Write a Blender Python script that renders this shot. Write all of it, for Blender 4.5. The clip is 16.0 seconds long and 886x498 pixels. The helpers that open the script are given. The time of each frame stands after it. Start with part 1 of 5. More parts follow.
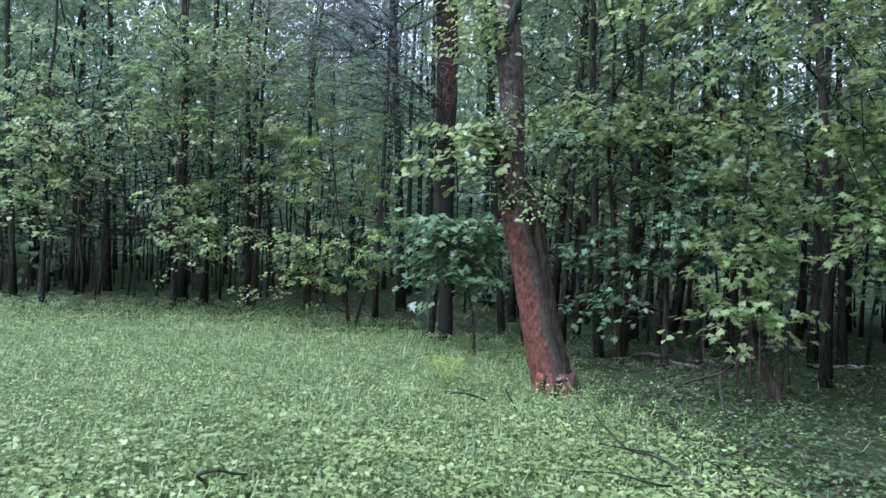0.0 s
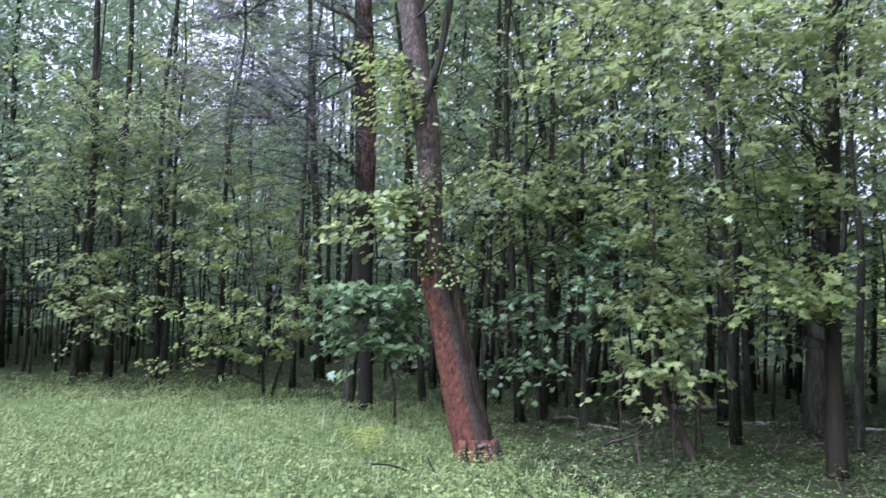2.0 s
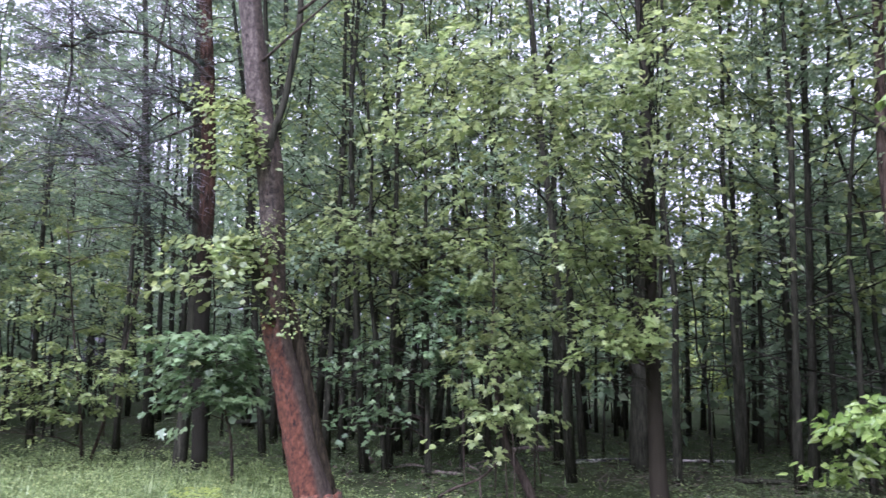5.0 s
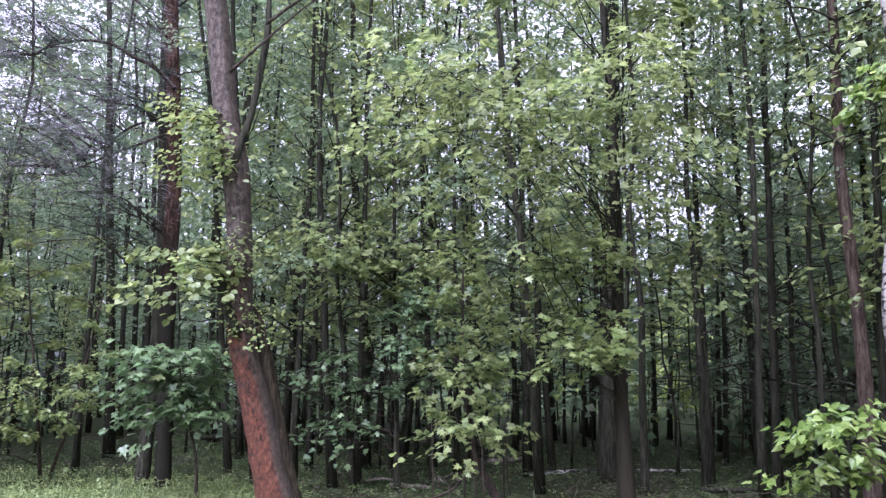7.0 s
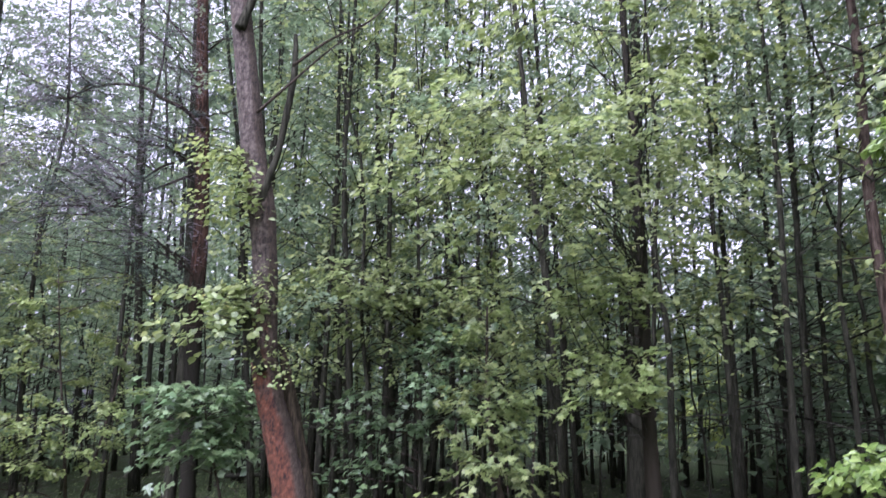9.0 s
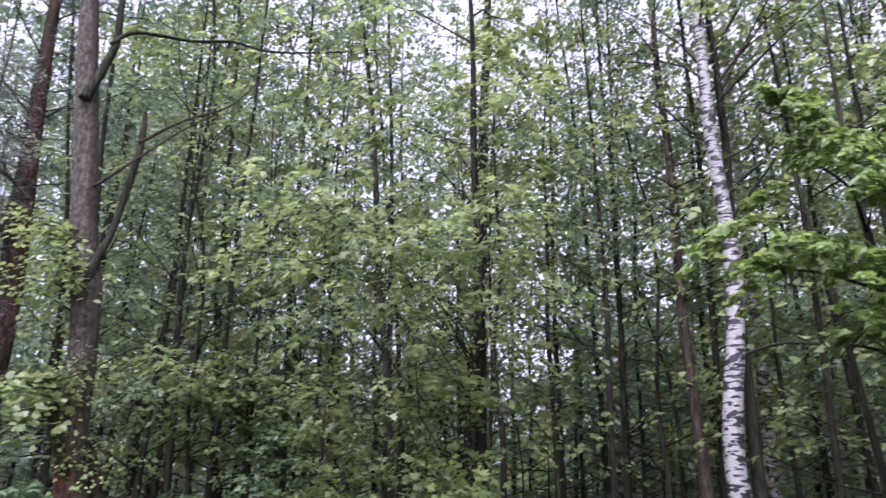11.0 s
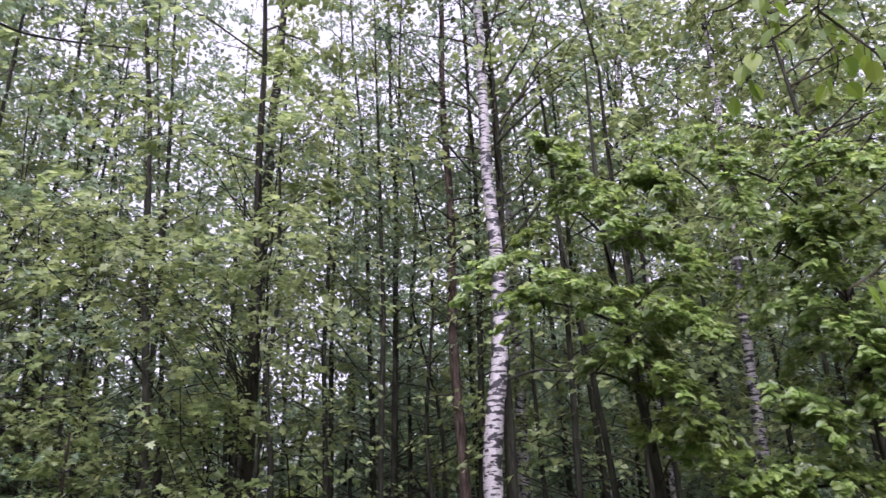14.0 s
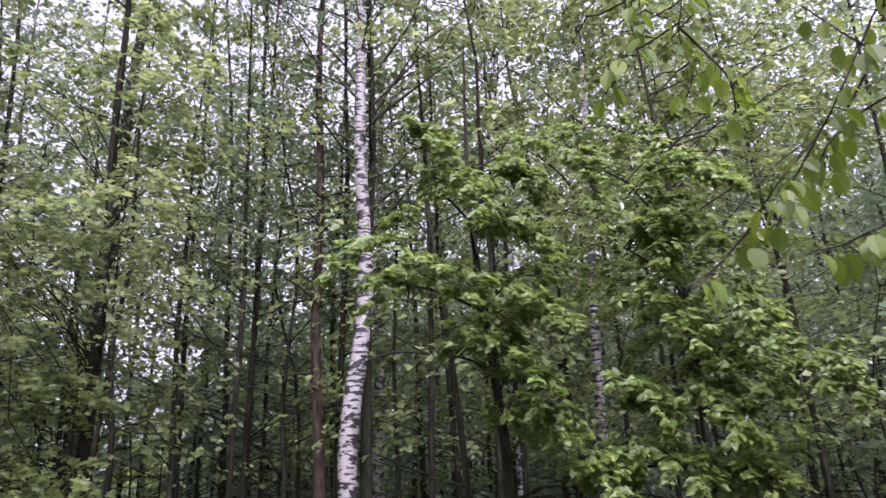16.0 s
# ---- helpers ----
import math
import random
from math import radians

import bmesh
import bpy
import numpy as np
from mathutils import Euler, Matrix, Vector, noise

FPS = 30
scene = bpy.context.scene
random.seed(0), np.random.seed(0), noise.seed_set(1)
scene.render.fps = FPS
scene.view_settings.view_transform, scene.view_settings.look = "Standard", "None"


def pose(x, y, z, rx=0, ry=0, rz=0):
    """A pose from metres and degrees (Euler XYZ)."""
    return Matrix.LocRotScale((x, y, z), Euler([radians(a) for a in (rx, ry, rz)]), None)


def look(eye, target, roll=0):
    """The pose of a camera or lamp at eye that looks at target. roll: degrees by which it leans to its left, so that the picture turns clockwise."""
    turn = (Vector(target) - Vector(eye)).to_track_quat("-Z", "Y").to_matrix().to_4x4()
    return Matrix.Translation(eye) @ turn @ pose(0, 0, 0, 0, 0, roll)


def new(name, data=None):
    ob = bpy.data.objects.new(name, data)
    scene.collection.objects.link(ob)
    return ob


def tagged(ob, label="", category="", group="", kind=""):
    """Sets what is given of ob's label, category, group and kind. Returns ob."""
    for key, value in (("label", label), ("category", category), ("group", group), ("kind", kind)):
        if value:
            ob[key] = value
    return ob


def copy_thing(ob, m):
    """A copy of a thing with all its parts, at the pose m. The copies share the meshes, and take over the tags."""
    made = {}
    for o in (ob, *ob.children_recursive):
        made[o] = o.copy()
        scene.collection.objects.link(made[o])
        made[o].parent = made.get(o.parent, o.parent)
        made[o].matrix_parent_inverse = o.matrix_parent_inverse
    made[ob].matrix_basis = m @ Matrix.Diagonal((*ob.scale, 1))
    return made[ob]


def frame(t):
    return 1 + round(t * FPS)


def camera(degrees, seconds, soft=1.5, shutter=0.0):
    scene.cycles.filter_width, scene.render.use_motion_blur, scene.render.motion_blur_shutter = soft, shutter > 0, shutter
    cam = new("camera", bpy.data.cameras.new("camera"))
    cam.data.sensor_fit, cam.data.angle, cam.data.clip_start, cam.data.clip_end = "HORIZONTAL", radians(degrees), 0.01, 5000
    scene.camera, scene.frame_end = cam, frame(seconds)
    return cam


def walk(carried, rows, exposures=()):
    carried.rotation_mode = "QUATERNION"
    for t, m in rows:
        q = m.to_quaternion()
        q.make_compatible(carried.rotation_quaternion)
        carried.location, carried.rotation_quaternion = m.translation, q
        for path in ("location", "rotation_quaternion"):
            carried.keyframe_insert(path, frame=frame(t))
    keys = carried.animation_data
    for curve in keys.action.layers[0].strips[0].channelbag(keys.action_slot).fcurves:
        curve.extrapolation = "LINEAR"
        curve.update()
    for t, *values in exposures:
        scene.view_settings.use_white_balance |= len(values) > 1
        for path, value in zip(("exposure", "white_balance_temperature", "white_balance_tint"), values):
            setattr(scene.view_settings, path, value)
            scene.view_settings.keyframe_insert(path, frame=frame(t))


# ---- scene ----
cam = camera(63.9, 16.0, soft=1.4, shutter=0.7)
EYE = (0.0, 0.0, 1.6)
# seconds, heading to the right, tilt upwards, lean to the left (degrees)
PATH = [
    (0, 0.00, -0.24, 3.14),
    (0.5, 0.76, 1.00, 3.19),
    (1, 2.48, 2.23, 2.86),
    (1.5, 4.35, 3.73, 2.55),
    (2, 6.23, 5.39, 2.24),
    (2.5, 8.39, 6.72, 2.04),
    (3, 10.43, 7.72, 1.85),
    (3.5, 12.44, 8.33, 1.43),
    (4, 14.60, 8.96, 1.10),
    (4.5, 16.68, 9.47, 1.06),
    (5, 18.69, 9.52, 0.72),
    (5.2, 19.48, 9.52, 0.65),
    (7.3, 21.22, 10.66, 0.20),
    (7.5, 20.46, 10.76, 0.14),
    (8, 18.84, 10.84, 0.33),
    (8.2, 18.38, 11.11, 0.46),
    (10.3, 26.56, 19.15, 0.57),
    (10.5, 28.50, 19.98, 0.57),
    (11, 32.13, 21.35, 0.12),
    (11.5, 34.97, 21.72, -0.49),
    (12, 37.69, 22.98, 0.40),
    (12.5, 41.18, 23.48, -0.37),
    (13, 45.57, 23.28, -1.71),
    (13.5, 48.93, 23.12, -2.66),
    (14, 51.02, 22.71, -3.61),
    (14.5, 53.41, 22.06, -3.97),
    (15, 56.87, 21.45, -3.94),
    (15.5, 60.06, 20.94, -4.19),
    (16, 62.30, 20.49, -4.25),
]


def aim(yaw, tilt):
    a, e = radians(yaw), radians(tilt)
    return Vector((math.sin(a) * math.cos(e), math.cos(a) * math.cos(e), math.sin(e)))


walk(cam, [(t, look(EYE, Vector(EYE) + aim(yaw, tilt), roll)) for t, yaw, tilt, roll in PATH],
     exposures=[(0.0, 0.84, 4860, 22), (1.0, 0.93, 5010, 26), (2.5, 1.03, 5190, 33), (8.0, 1.14, 5380, 38), (11.0, 0.7, 5520, 38), (16.0, 0.64, 5780, 42)])

# ---------------------------------------------------------------- light
world = bpy.data.worlds.new("overcast_sky")
scene.world = world
world.use_nodes = True
wn, wl = world.node_tree.nodes, world.node_tree.links
wn.clear()
w_out, w_bg, w_sky, w_hsv = (wn.new(k) for k in ("ShaderNodeOutputWorld", "ShaderNodeBackground", "ShaderNodeTexSky", "ShaderNodeHueSaturation"))
w_sky.sky_type, w_sky.sun_disc = "NISHITA", False
w_sky.sun_elevation, w_sky.sun_rotation = radians(55), radians(225)
w_sky.air_density, w_sky.dust_density, w_sky.ozone_density = 1.0, 6.0, 1.0
w_hsv.inputs["Saturation"].default_value = 0.05
w_bg.inputs["Strength"].default_value = 0.3
# a thin even cloud layer, brightest overhead
w_tc, w_sep, w_map, w_mul = (wn.new(k) for k in ("ShaderNodeTexCoord", "ShaderNodeSeparateXYZ", "ShaderNodeMapRange", "ShaderNodeVectorMath"))
w_map.inputs["To Min"].default_value, w_map.inputs["To Max"].default_value = 0.85, 1.35
w_mul.operation = "SCALE"
wl.new(w_tc.outputs["Generated"], w_sep.inputs[0])
wl.new(w_sep.outputs["Z"], w_map.inputs["Value"])
wl.new(w_sky.outputs[0], w_hsv.inputs["Color"])
wl.new(w_hsv.outputs[0], w_mul.inputs[0])
wl.new(w_map.outputs[0], w_mul.inputs["Scale"])
wl.new(w_mul.outputs[0], w_bg.inputs["Color"])
wl.new(w_bg.outputs[0], w_out.inputs["Surface"])

sun = new("sun", bpy.data.lights.new("sun", "SUN"))
sun.data.energy, sun.data.angle, sun.data.color = 1.1, radians(65), (1.0, 0.98, 0.95)
sun.matrix_world = look((0, 0, 30), Vector((0, 0, 30)) + Vector((0.46, 0.42, -0.78)))


# ---------------------------------------------------------------- materials
def material(name):
    m = bpy.data.materials.new(name)
    m.use_nodes = True
    return m, m.node_tree.nodes, m.node_tree.links, m.node_tree.nodes["Principled BSDF"]


def ramp(nodes, *stops):
    r = nodes.new("ShaderNodeValToRGB")
    while len(r.color_ramp.elements) < len(stops):
        r.color_ramp.elements.new(0.5)
    for e, (p, c) in zip(r.color_ramp.elements, stops):
        e.position, e.color = p, (*c, 1)
    return r


def leaf_material(name, dark, mid, light, through_light=0.35, gloss=0.4, patches=0.0):
    """Leaves: every leaf has its own tone, every tree its own shift; light passes through the blade."""
    m, n, l, bsdf = material(name)
    geo, obj, add = n.new("ShaderNodeNewGeometry"), n.new("ShaderNodeObjectInfo"), n.new("ShaderNodeMath")
    add.operation = "MULTIPLY_ADD"
    add.inputs[1].default_value = 0.62
    sc = n.new("ShaderNodeMath")
    sc.operation = "MULTIPLY"
    sc.inputs[1].default_value = 0.38
    l.new(obj.outputs["Random"], sc.inputs[0])
    l.new(geo.outputs["Random Per Island"], add.inputs[0])
    l.new(sc.outputs[0], add.inputs[2])
    r = ramp(n, (0.0, dark), (0.5, mid), (0.93, light), (1.0, (light[0] * 1.5, light[1] * 1.15, light[2])))
    l.new(add.outputs[0], r.inputs[0])
    # each bough or tree leans a little to yellow or to blue-green
    hue, lean = n.new("ShaderNodeHueSaturation"), n.new("ShaderNodeMapRange")
    lean.inputs["To Min"].default_value, lean.inputs["To Max"].default_value = 0.489, 0.514
    l.new(obj.outputs["Random"], lean.inputs["Value"])
    l.new(lean.outputs[0], hue.inputs["Hue"])
    l.new(r.outputs[0], hue.inputs["Color"])
    if patches:
        # plants of one sort grow together: tone drifts over a metre or two
        tc, spot, shift = n.new("ShaderNodeTexCoord"), n.new("ShaderNodeTexNoise"), n.new("ShaderNodeMath")
        spot.inputs["Scale"].default_value, spot.inputs["Detail"].default_value = 0.9, 3
        l.new(tc.outputs["Object"], spot.inputs["Vector"])
        shift.operation = "MULTIPLY_ADD"
        shift.inputs[1].default_value = patches
        l.new(spot.outputs["Fac"], shift.inputs[0])
        half = n.new("ShaderNodeMath")
        half.operation, half.inputs[1].default_value = "SUBTRACT", patches * 0.5
        l.new(add.outputs[0], half.inputs[0])
        l.new(half.outputs[0], shift.inputs[2])
        l.new(shift.outputs[0], r.inputs[0])
    l.new(hue.outputs[0], bsdf.inputs["Base Color"])
    bsdf.inputs["Roughness"].default_value = gloss
    bsdf.inputs["Specular IOR Level"].default_value = 0.38
    tr, mix = n.new("ShaderNodeBsdfTranslucent"), n.new("ShaderNodeMixShader")
    hs = n.new("ShaderNodeHueSaturation")
    hs.inputs["Saturation"].default_value, hs.inputs["Value"].default_value, hs.inputs["Hue"].default_value = 1.0, 1.9, 0.49
    l.new(hue.outputs[0], hs.inputs["Color"])
    l.new(hs.outputs[0], tr.inputs["Color"])
    mix.inputs[0].default_value = through_light
    l.new(bsdf.outputs[0], mix.inputs[1])
    l.new(tr.outputs[0], mix.inputs[2])
    l.new(mix.outputs[0], n["Material Output"].inputs["Surface"])
    return m


def bark_material(name, dark, mid, light, scale=7.0, stretch=0.16, bump=0.8, blotch=None, foot=None):
    m, n, l, bsdf = material(name)
    tc, mp = n.new("ShaderNodeTexCoord"), n.new("ShaderNodeMapping")
    mp.inputs["Scale"].default_value = (1, 1, stretch)
    l.new(tc.outputs["Object"], mp.inputs["Vector"])
    fine, big = n.new("ShaderNodeTexNoise"), n.new("ShaderNodeTexNoise")
    fine.inputs["Scale"].default_value, fine.inputs["Detail"].default_value, fine.inputs["Roughness"].default_value = scale * 4, 6, 0.7
    big.inputs["Scale"].default_value, big.inputs["Detail"].default_value = 1.6, 4
    l.new(mp.outputs[0], fine.inputs["Vector"])
    l.new(tc.outputs["Object"], big.inputs["Vector"])
    r = ramp(n, (0.38, dark), (0.5, mid), (0.63, light))
    l.new(fine.outputs["Fac"], r.inputs[0])
    colour = r.outputs[0]
    if blotch:
        f = ramp(n, (0.45, (0, 0, 0)), (0.62, (1, 1, 1)))
        l.new(big.outputs["Fac"], f.inputs[0])
        mx = n.new("ShaderNodeMix")
        mx.data_type = "RGBA"
        mx.inputs["B"].default_value = (*blotch, 1)
        sc = n.new("ShaderNodeMath")
        sc.operation, sc.inputs[1].default_value = "MULTIPLY", 0.6
        l.new(f.outputs[0], sc.inputs[0])
        l.new(sc.outputs[0], mx.inputs["Factor"])
        l.new(colour, mx.inputs["A"])
        colour = mx.outputs["Result"]
    if foot:
        # the old bark near the ground is darker and rougher than the flaking bark above
        sp, mr, mf = n.new("ShaderNodeSeparateXYZ"), n.new("ShaderNodeMapRange"), n.new("ShaderNodeMix")
        l.new(tc.outputs["Object"], sp.inputs[0])
        l.new(sp.outputs["Z"], mr.inputs["Value"])
        mr.inputs["From Min"].default_value, mr.inputs["From Max"].default_value = foot[0], foot[1]
        mf.data_type = "RGBA"
        mf.inputs["A"].default_value = (*foot[2], 1)
        l.new(mr.outputs[0], mf.inputs["Factor"])
        l.new(colour, mf.inputs["B"])
        colour = mf.outputs["Result"]
    l.new(colour, bsdf.inputs["Base Color"])
    bsdf.inputs["Roughness"].default_value = 0.9
    bsdf.inputs["Specular IOR Level"].default_value = 0.04
    b = n.new("ShaderNodeBump")
    b.inputs["Strength"].default_value, b.inputs["Distance"].default_value = bump, 0.03
    l.new(fine.outputs["Fac"], b.inputs["Height"])
    l.new(b.outputs[0], bsdf.inputs["Normal"])
    return m


LEAF_WOOD = leaf_material("woodland_leaf", (0.062, 0.09, 0.03), (0.138, 0.18, 0.06), (0.25, 0.29, 0.115), 0.46)
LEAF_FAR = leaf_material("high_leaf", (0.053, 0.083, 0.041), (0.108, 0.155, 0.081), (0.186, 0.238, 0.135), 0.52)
LEAF_LINDEN = leaf_material("linden_leaf", (0.042, 0.075, 0.012), (0.096, 0.148, 0.026), (0.19, 0.246, 0.068), 0.43, 0.38)
LEAF_MAPLE = leaf_material("maple_leaf", (0.034, 0.066, 0.024), (0.072, 0.118, 0.046), (0.14, 0.19, 0.085), 0.26, 0.36)
LEAF_HAZEL = leaf_material("hazel_leaf", (0.062, 0.092, 0.025), (0.134, 0.176, 0.052), (0.24, 0.28, 0.1), 0.42)
LEAF_GROUND = leaf_material("herb_leaf", (0.076, 0.115, 0.034), (0.144, 0.193, 0.062), (0.245, 0.295, 0.11), 0.22, 0.46, 1.0)
# herb green with the shade under the trees put into the colour
LEAF_SHADED = leaf_material("shaded_herb_leaf", (0.018, 0.031, 0.008), (0.036, 0.054, 0.015), (0.066, 0.09, 0.028), 0.2, 0.6, 0.8)
LEAF_FERN = leaf_material("fern_leaf", (0.12, 0.165, 0.03), (0.19, 0.24, 0.05), (0.26, 0.3, 0.08), 0.3, 0.5)
LEAF_DEAD = leaf_material("dead_leaf", (0.016, 0.012, 0.008), (0.036, 0.027, 0.017), (0.075, 0.058, 0.038), 0.05, 0.6)
LEAF_GRASS = leaf_material("grass_blade", (0.08, 0.122, 0.042), (0.145, 0.198, 0.078), (0.225, 0.27, 0.124), 0.25, 0.5, 0.8)
LEAF_TWIG = leaf_material("near_leaf", (0.05, 0.085, 0.008), (0.09, 0.14, 0.014), (0.15, 0.205, 0.025), 0.5, 0.45)
DRY_TWIGS = leaf_material("dry_twigs", (0.07, 0.062, 0.064), (0.12, 0.108, 0.112), (0.19, 0.172, 0.18), 0.1, 0.8)
NEEDLES = leaf_material("pine_needles", (0.03, 0.05, 0.035), (0.045, 0.07, 0.045), (0.07, 0.095, 0.06), 0.15, 0.6)
BARK = bark_material("grey_brown_bark", (0.01, 0.0102, 0.007), (0.0235, 0.0235, 0.0155), (0.047, 0.046, 0.032), blotch=(0.027, 0.027, 0.018))
BARK_PINE = bark_material("pine_bark", (0.013, 0.0095, 0.007), (0.043, 0.026, 0.018), (0.08, 0.045, 0.029), blotch=(0.02, 0.017, 0.013), foot=(2.6, 4.2, (0.015, 0.0142, 0.01)))
BARK_BROWN = bark_material("brown_bark", (0.017, 0.012, 0.009), (0.045, 0.034, 0.025), (0.085, 0.066, 0.049))
BARK_MAPLE = bark_material("maple_bark", (0.0065, 0.0065, 0.0045), (0.0165, 0.0155, 0.0105), (0.033, 0.03, 0.021), foot=(1.2, 4.5, (0.023, 0.02, 0.0135)))
BARK_MOSS = bark_material("mossy_bark", (0.01, 0.0088, 0.006), (0.028, 0.0225, 0.014), (0.052, 0.042, 0.027))
TWIG = bark_material("twig_bark", (0.02, 0.016, 0.012), (0.04, 0.032, 0.024), (0.065, 0.052, 0.04))
DEADWOOD = bark_material("dead_wood", (0.05, 0.042, 0.034), (0.1, 0.085, 0.07), (0.17, 0.15, 0.125))


def red_bark():
    """Rough bark, coated rust red on the lower stem, grey-brown above, green with moss on one flank."""
    m, n, l, bsdf = material("red_coated_bark")
    tc, mp = n.new("ShaderNodeTexCoord"), n.new("ShaderNodeMapping")
    mp.inputs["Scale"].default_value = (1, 1, 0.55)
    l.new(tc.outputs["Object"], mp.inputs["Vector"])
    fine, patch = n.new("ShaderNodeTexNoise"), n.new("ShaderNodeTexNoise")
    fine.inputs["Scale"].default_value, fine.inputs["Detail"].default_value, fine.inputs["Roughness"].default_value = 24, 9, 0.75
    patch.inputs["Scale"].default_value, patch.inputs["Detail"].default_value, patch.inputs["Roughness"].default_value = 9, 5, 0.65
    l.new(mp.outputs[0], fine.inputs["Vector"])
    l.new(mp.outputs[0], patch.inputs["Vector"])
    red = ramp(n, (0.38, (0.012, 0.007, 0.006)), (0.46, (0.06, 0.023, 0.012)), (0.58, (0.112, 0.041, 0.02)), (0.67, (0.15, 0.085, 0.052)))
    grey = ramp(n, (0.38, (0.014, 0.012, 0.009)), (0.5, (0.06, 0.047, 0.036)), (0.62, (0.12, 0.1, 0.08)))
    moss = ramp(n, (0.38, (0.016, 0.012, 0.009)), (0.5, (0.042, 0.031, 0.02)), (0.64, (0.08, 0.06, 0.042)))
    for r in (red, grey, moss):
        l.new(fine.outputs["Fac"], r.inputs[0])
    sep = n.new("ShaderNodeSeparateXYZ")
    l.new(tc.outputs["Object"], sep.inputs[0])
    up = n.new("ShaderNodeMapRange")
    up.inputs["From Min"].default_value, up.inputs["From Max"].default_value = 0.7, 3.6
    up.inputs["To Min"].default_value, up.inputs["To Max"].default_value = -0.12, 0.42
    l.new(sep.outputs["Z"], up.inputs["Value"])
    s = n.new("ShaderNodeMath")
    l.new(patch.outputs["Fac"], s.inputs[0])
    l.new(up.outputs[0], s.inputs[1])
    f1 = ramp(n, (0.55, (0, 0, 0)), (0.8, (1, 1, 1)))
    l.new(s.outputs[0], f1.inputs[0])
    mx = n.new("ShaderNodeMix")
    mx.data_type = "RGBA"
    l.new(f1.outputs[0], mx.inputs["Factor"])
    l.new(red.outputs[0], mx.inputs["A"])
    l.new(grey.outputs[0], mx.inputs["B"])
    # the weathered flank: normals that point to the east and away
    geo, dot = n.new("ShaderNodeNewGeometry"), n.new("ShaderNodeVectorMath")
    dot.operation = "DOT_PRODUCT"
    dot.inputs[1].default_value = (0.9, -0.25, 0.0)
    l.new(geo.outputs["Normal"], dot.inputs[0])
    s2 = n.new("ShaderNodeMath")
    s2.operation = "MULTIPLY_ADD"
    s2.inputs[1].default_value = 0.3
    l.new(patch.outputs["Fac"], s2.inputs[0])
    l.new(dot.outputs["Value"], s2.inputs[2])
    f2 = ramp(n, (0.42, (0, 0, 0)), (0.66, (1, 1, 1)))
    l.new(s2.outputs[0], f2.inputs[0])
    mx2 = n.new("ShaderNodeMix")
    mx2.data_type = "RGBA"
    l.new(f2.outputs[0], mx2.inputs["Factor"])
    l.new(mx.outputs["Result"], mx2.inputs["A"])
    l.new(moss.outputs[0], mx2.inputs["B"])
    l.new(mx2.outputs["Result"], bsdf.inputs["Base Color"])
    bsdf.inputs["Roughness"].default_value = 0.85
    bsdf.inputs["Specular IOR Level"].default_value = 0.25
    b = n.new("ShaderNodeBump")
    b.inputs["Strength"].default_value, b.inputs["Distance"].default_value = 0.9, 0.04
    l.new(fine.outputs["Fac"], b.inputs["Height"])
    l.new(b.outputs[0], bsdf.inputs["Normal"])
    return m


def birch_bark():
    """White paper bark with black cross bars and scars, rougher and darker near the ground."""
    m, n, l, bsdf = material("birch_bark")
    tc = n.new("ShaderNodeTexCoord")
    mp, mp2 = n.new("ShaderNodeMapping"), n.new("ShaderNodeMapping")
    mp.inputs["Scale"].default_value = (5.0, 5.0, 27.0)
    mp2.inputs["Scale"].default_value = (5.5, 5.5, 8.5)
    bars, scars, grain = (n.new("ShaderNodeTexNoise") for _ in range(3))
    for t, mpp in ((bars, mp), (scars, mp2)):
        l.new(tc.outputs["Object"], mpp.inputs["Vector"])
        l.new(mpp.outputs[0], t.inputs["Vector"])
    bars.inputs["Scale"].default_value, bars.inputs["Detail"].default_value = 1.0, 3
    scars.inputs["Scale"].default_value, scars.inputs["Detail"].default_value = 1.0, 4
    grain.inputs["Scale"].default_value = 60
    l.new(tc.outputs["Object"], grain.inputs["Vector"])
    f1 = ramp(n, (0.44, (1, 1, 1)), (0.46, (0, 0, 0)))
    f2 = ramp(n, (0.44, (1, 1, 1)), (0.458, (0, 0, 0)))
    l.new(bars.outputs["Fac"], f1.inputs[0])
    l.new(scars.outputs["Fac"], f2.inputs[0])
    mxf = n.new("ShaderNodeMath")
    mxf.operation = "MAXIMUM"
    l.new(f1.outputs[0], mxf.inputs[0])
    l.new(f2.outputs[0], mxf.inputs[1])
    white = ramp(n, (0.3, (0.17, 0.157, 0.143)), (0.6, (0.33, 0.308, 0.284)))
    l.new(grain.outputs["Fac"], white.inputs[0])
    mx = n.new("ShaderNodeMix")
    mx.data_type = "RGBA"
    mx.inputs["B"].default_value = (0.012, 0.0105, 0.01, 1)
    l.new(mxf.outputs[0], mx.inputs["Factor"])
    l.new(white.outputs[0], mx.inputs["A"])
    l.new(mx.outputs["Result"], bsdf.inputs["Base Color"])
    bsdf.inputs["Roughness"].default_value = 0.6
    b = n.new("ShaderNodeBump")
    b.inputs["Strength"].default_value, b.inputs["Distance"].default_value, b.invert = 0.7, 0.02, True
    l.new(mxf.outputs[0], b.inputs["Height"])
    l.new(b.outputs[0], bsdf.inputs["Normal"])
    return m


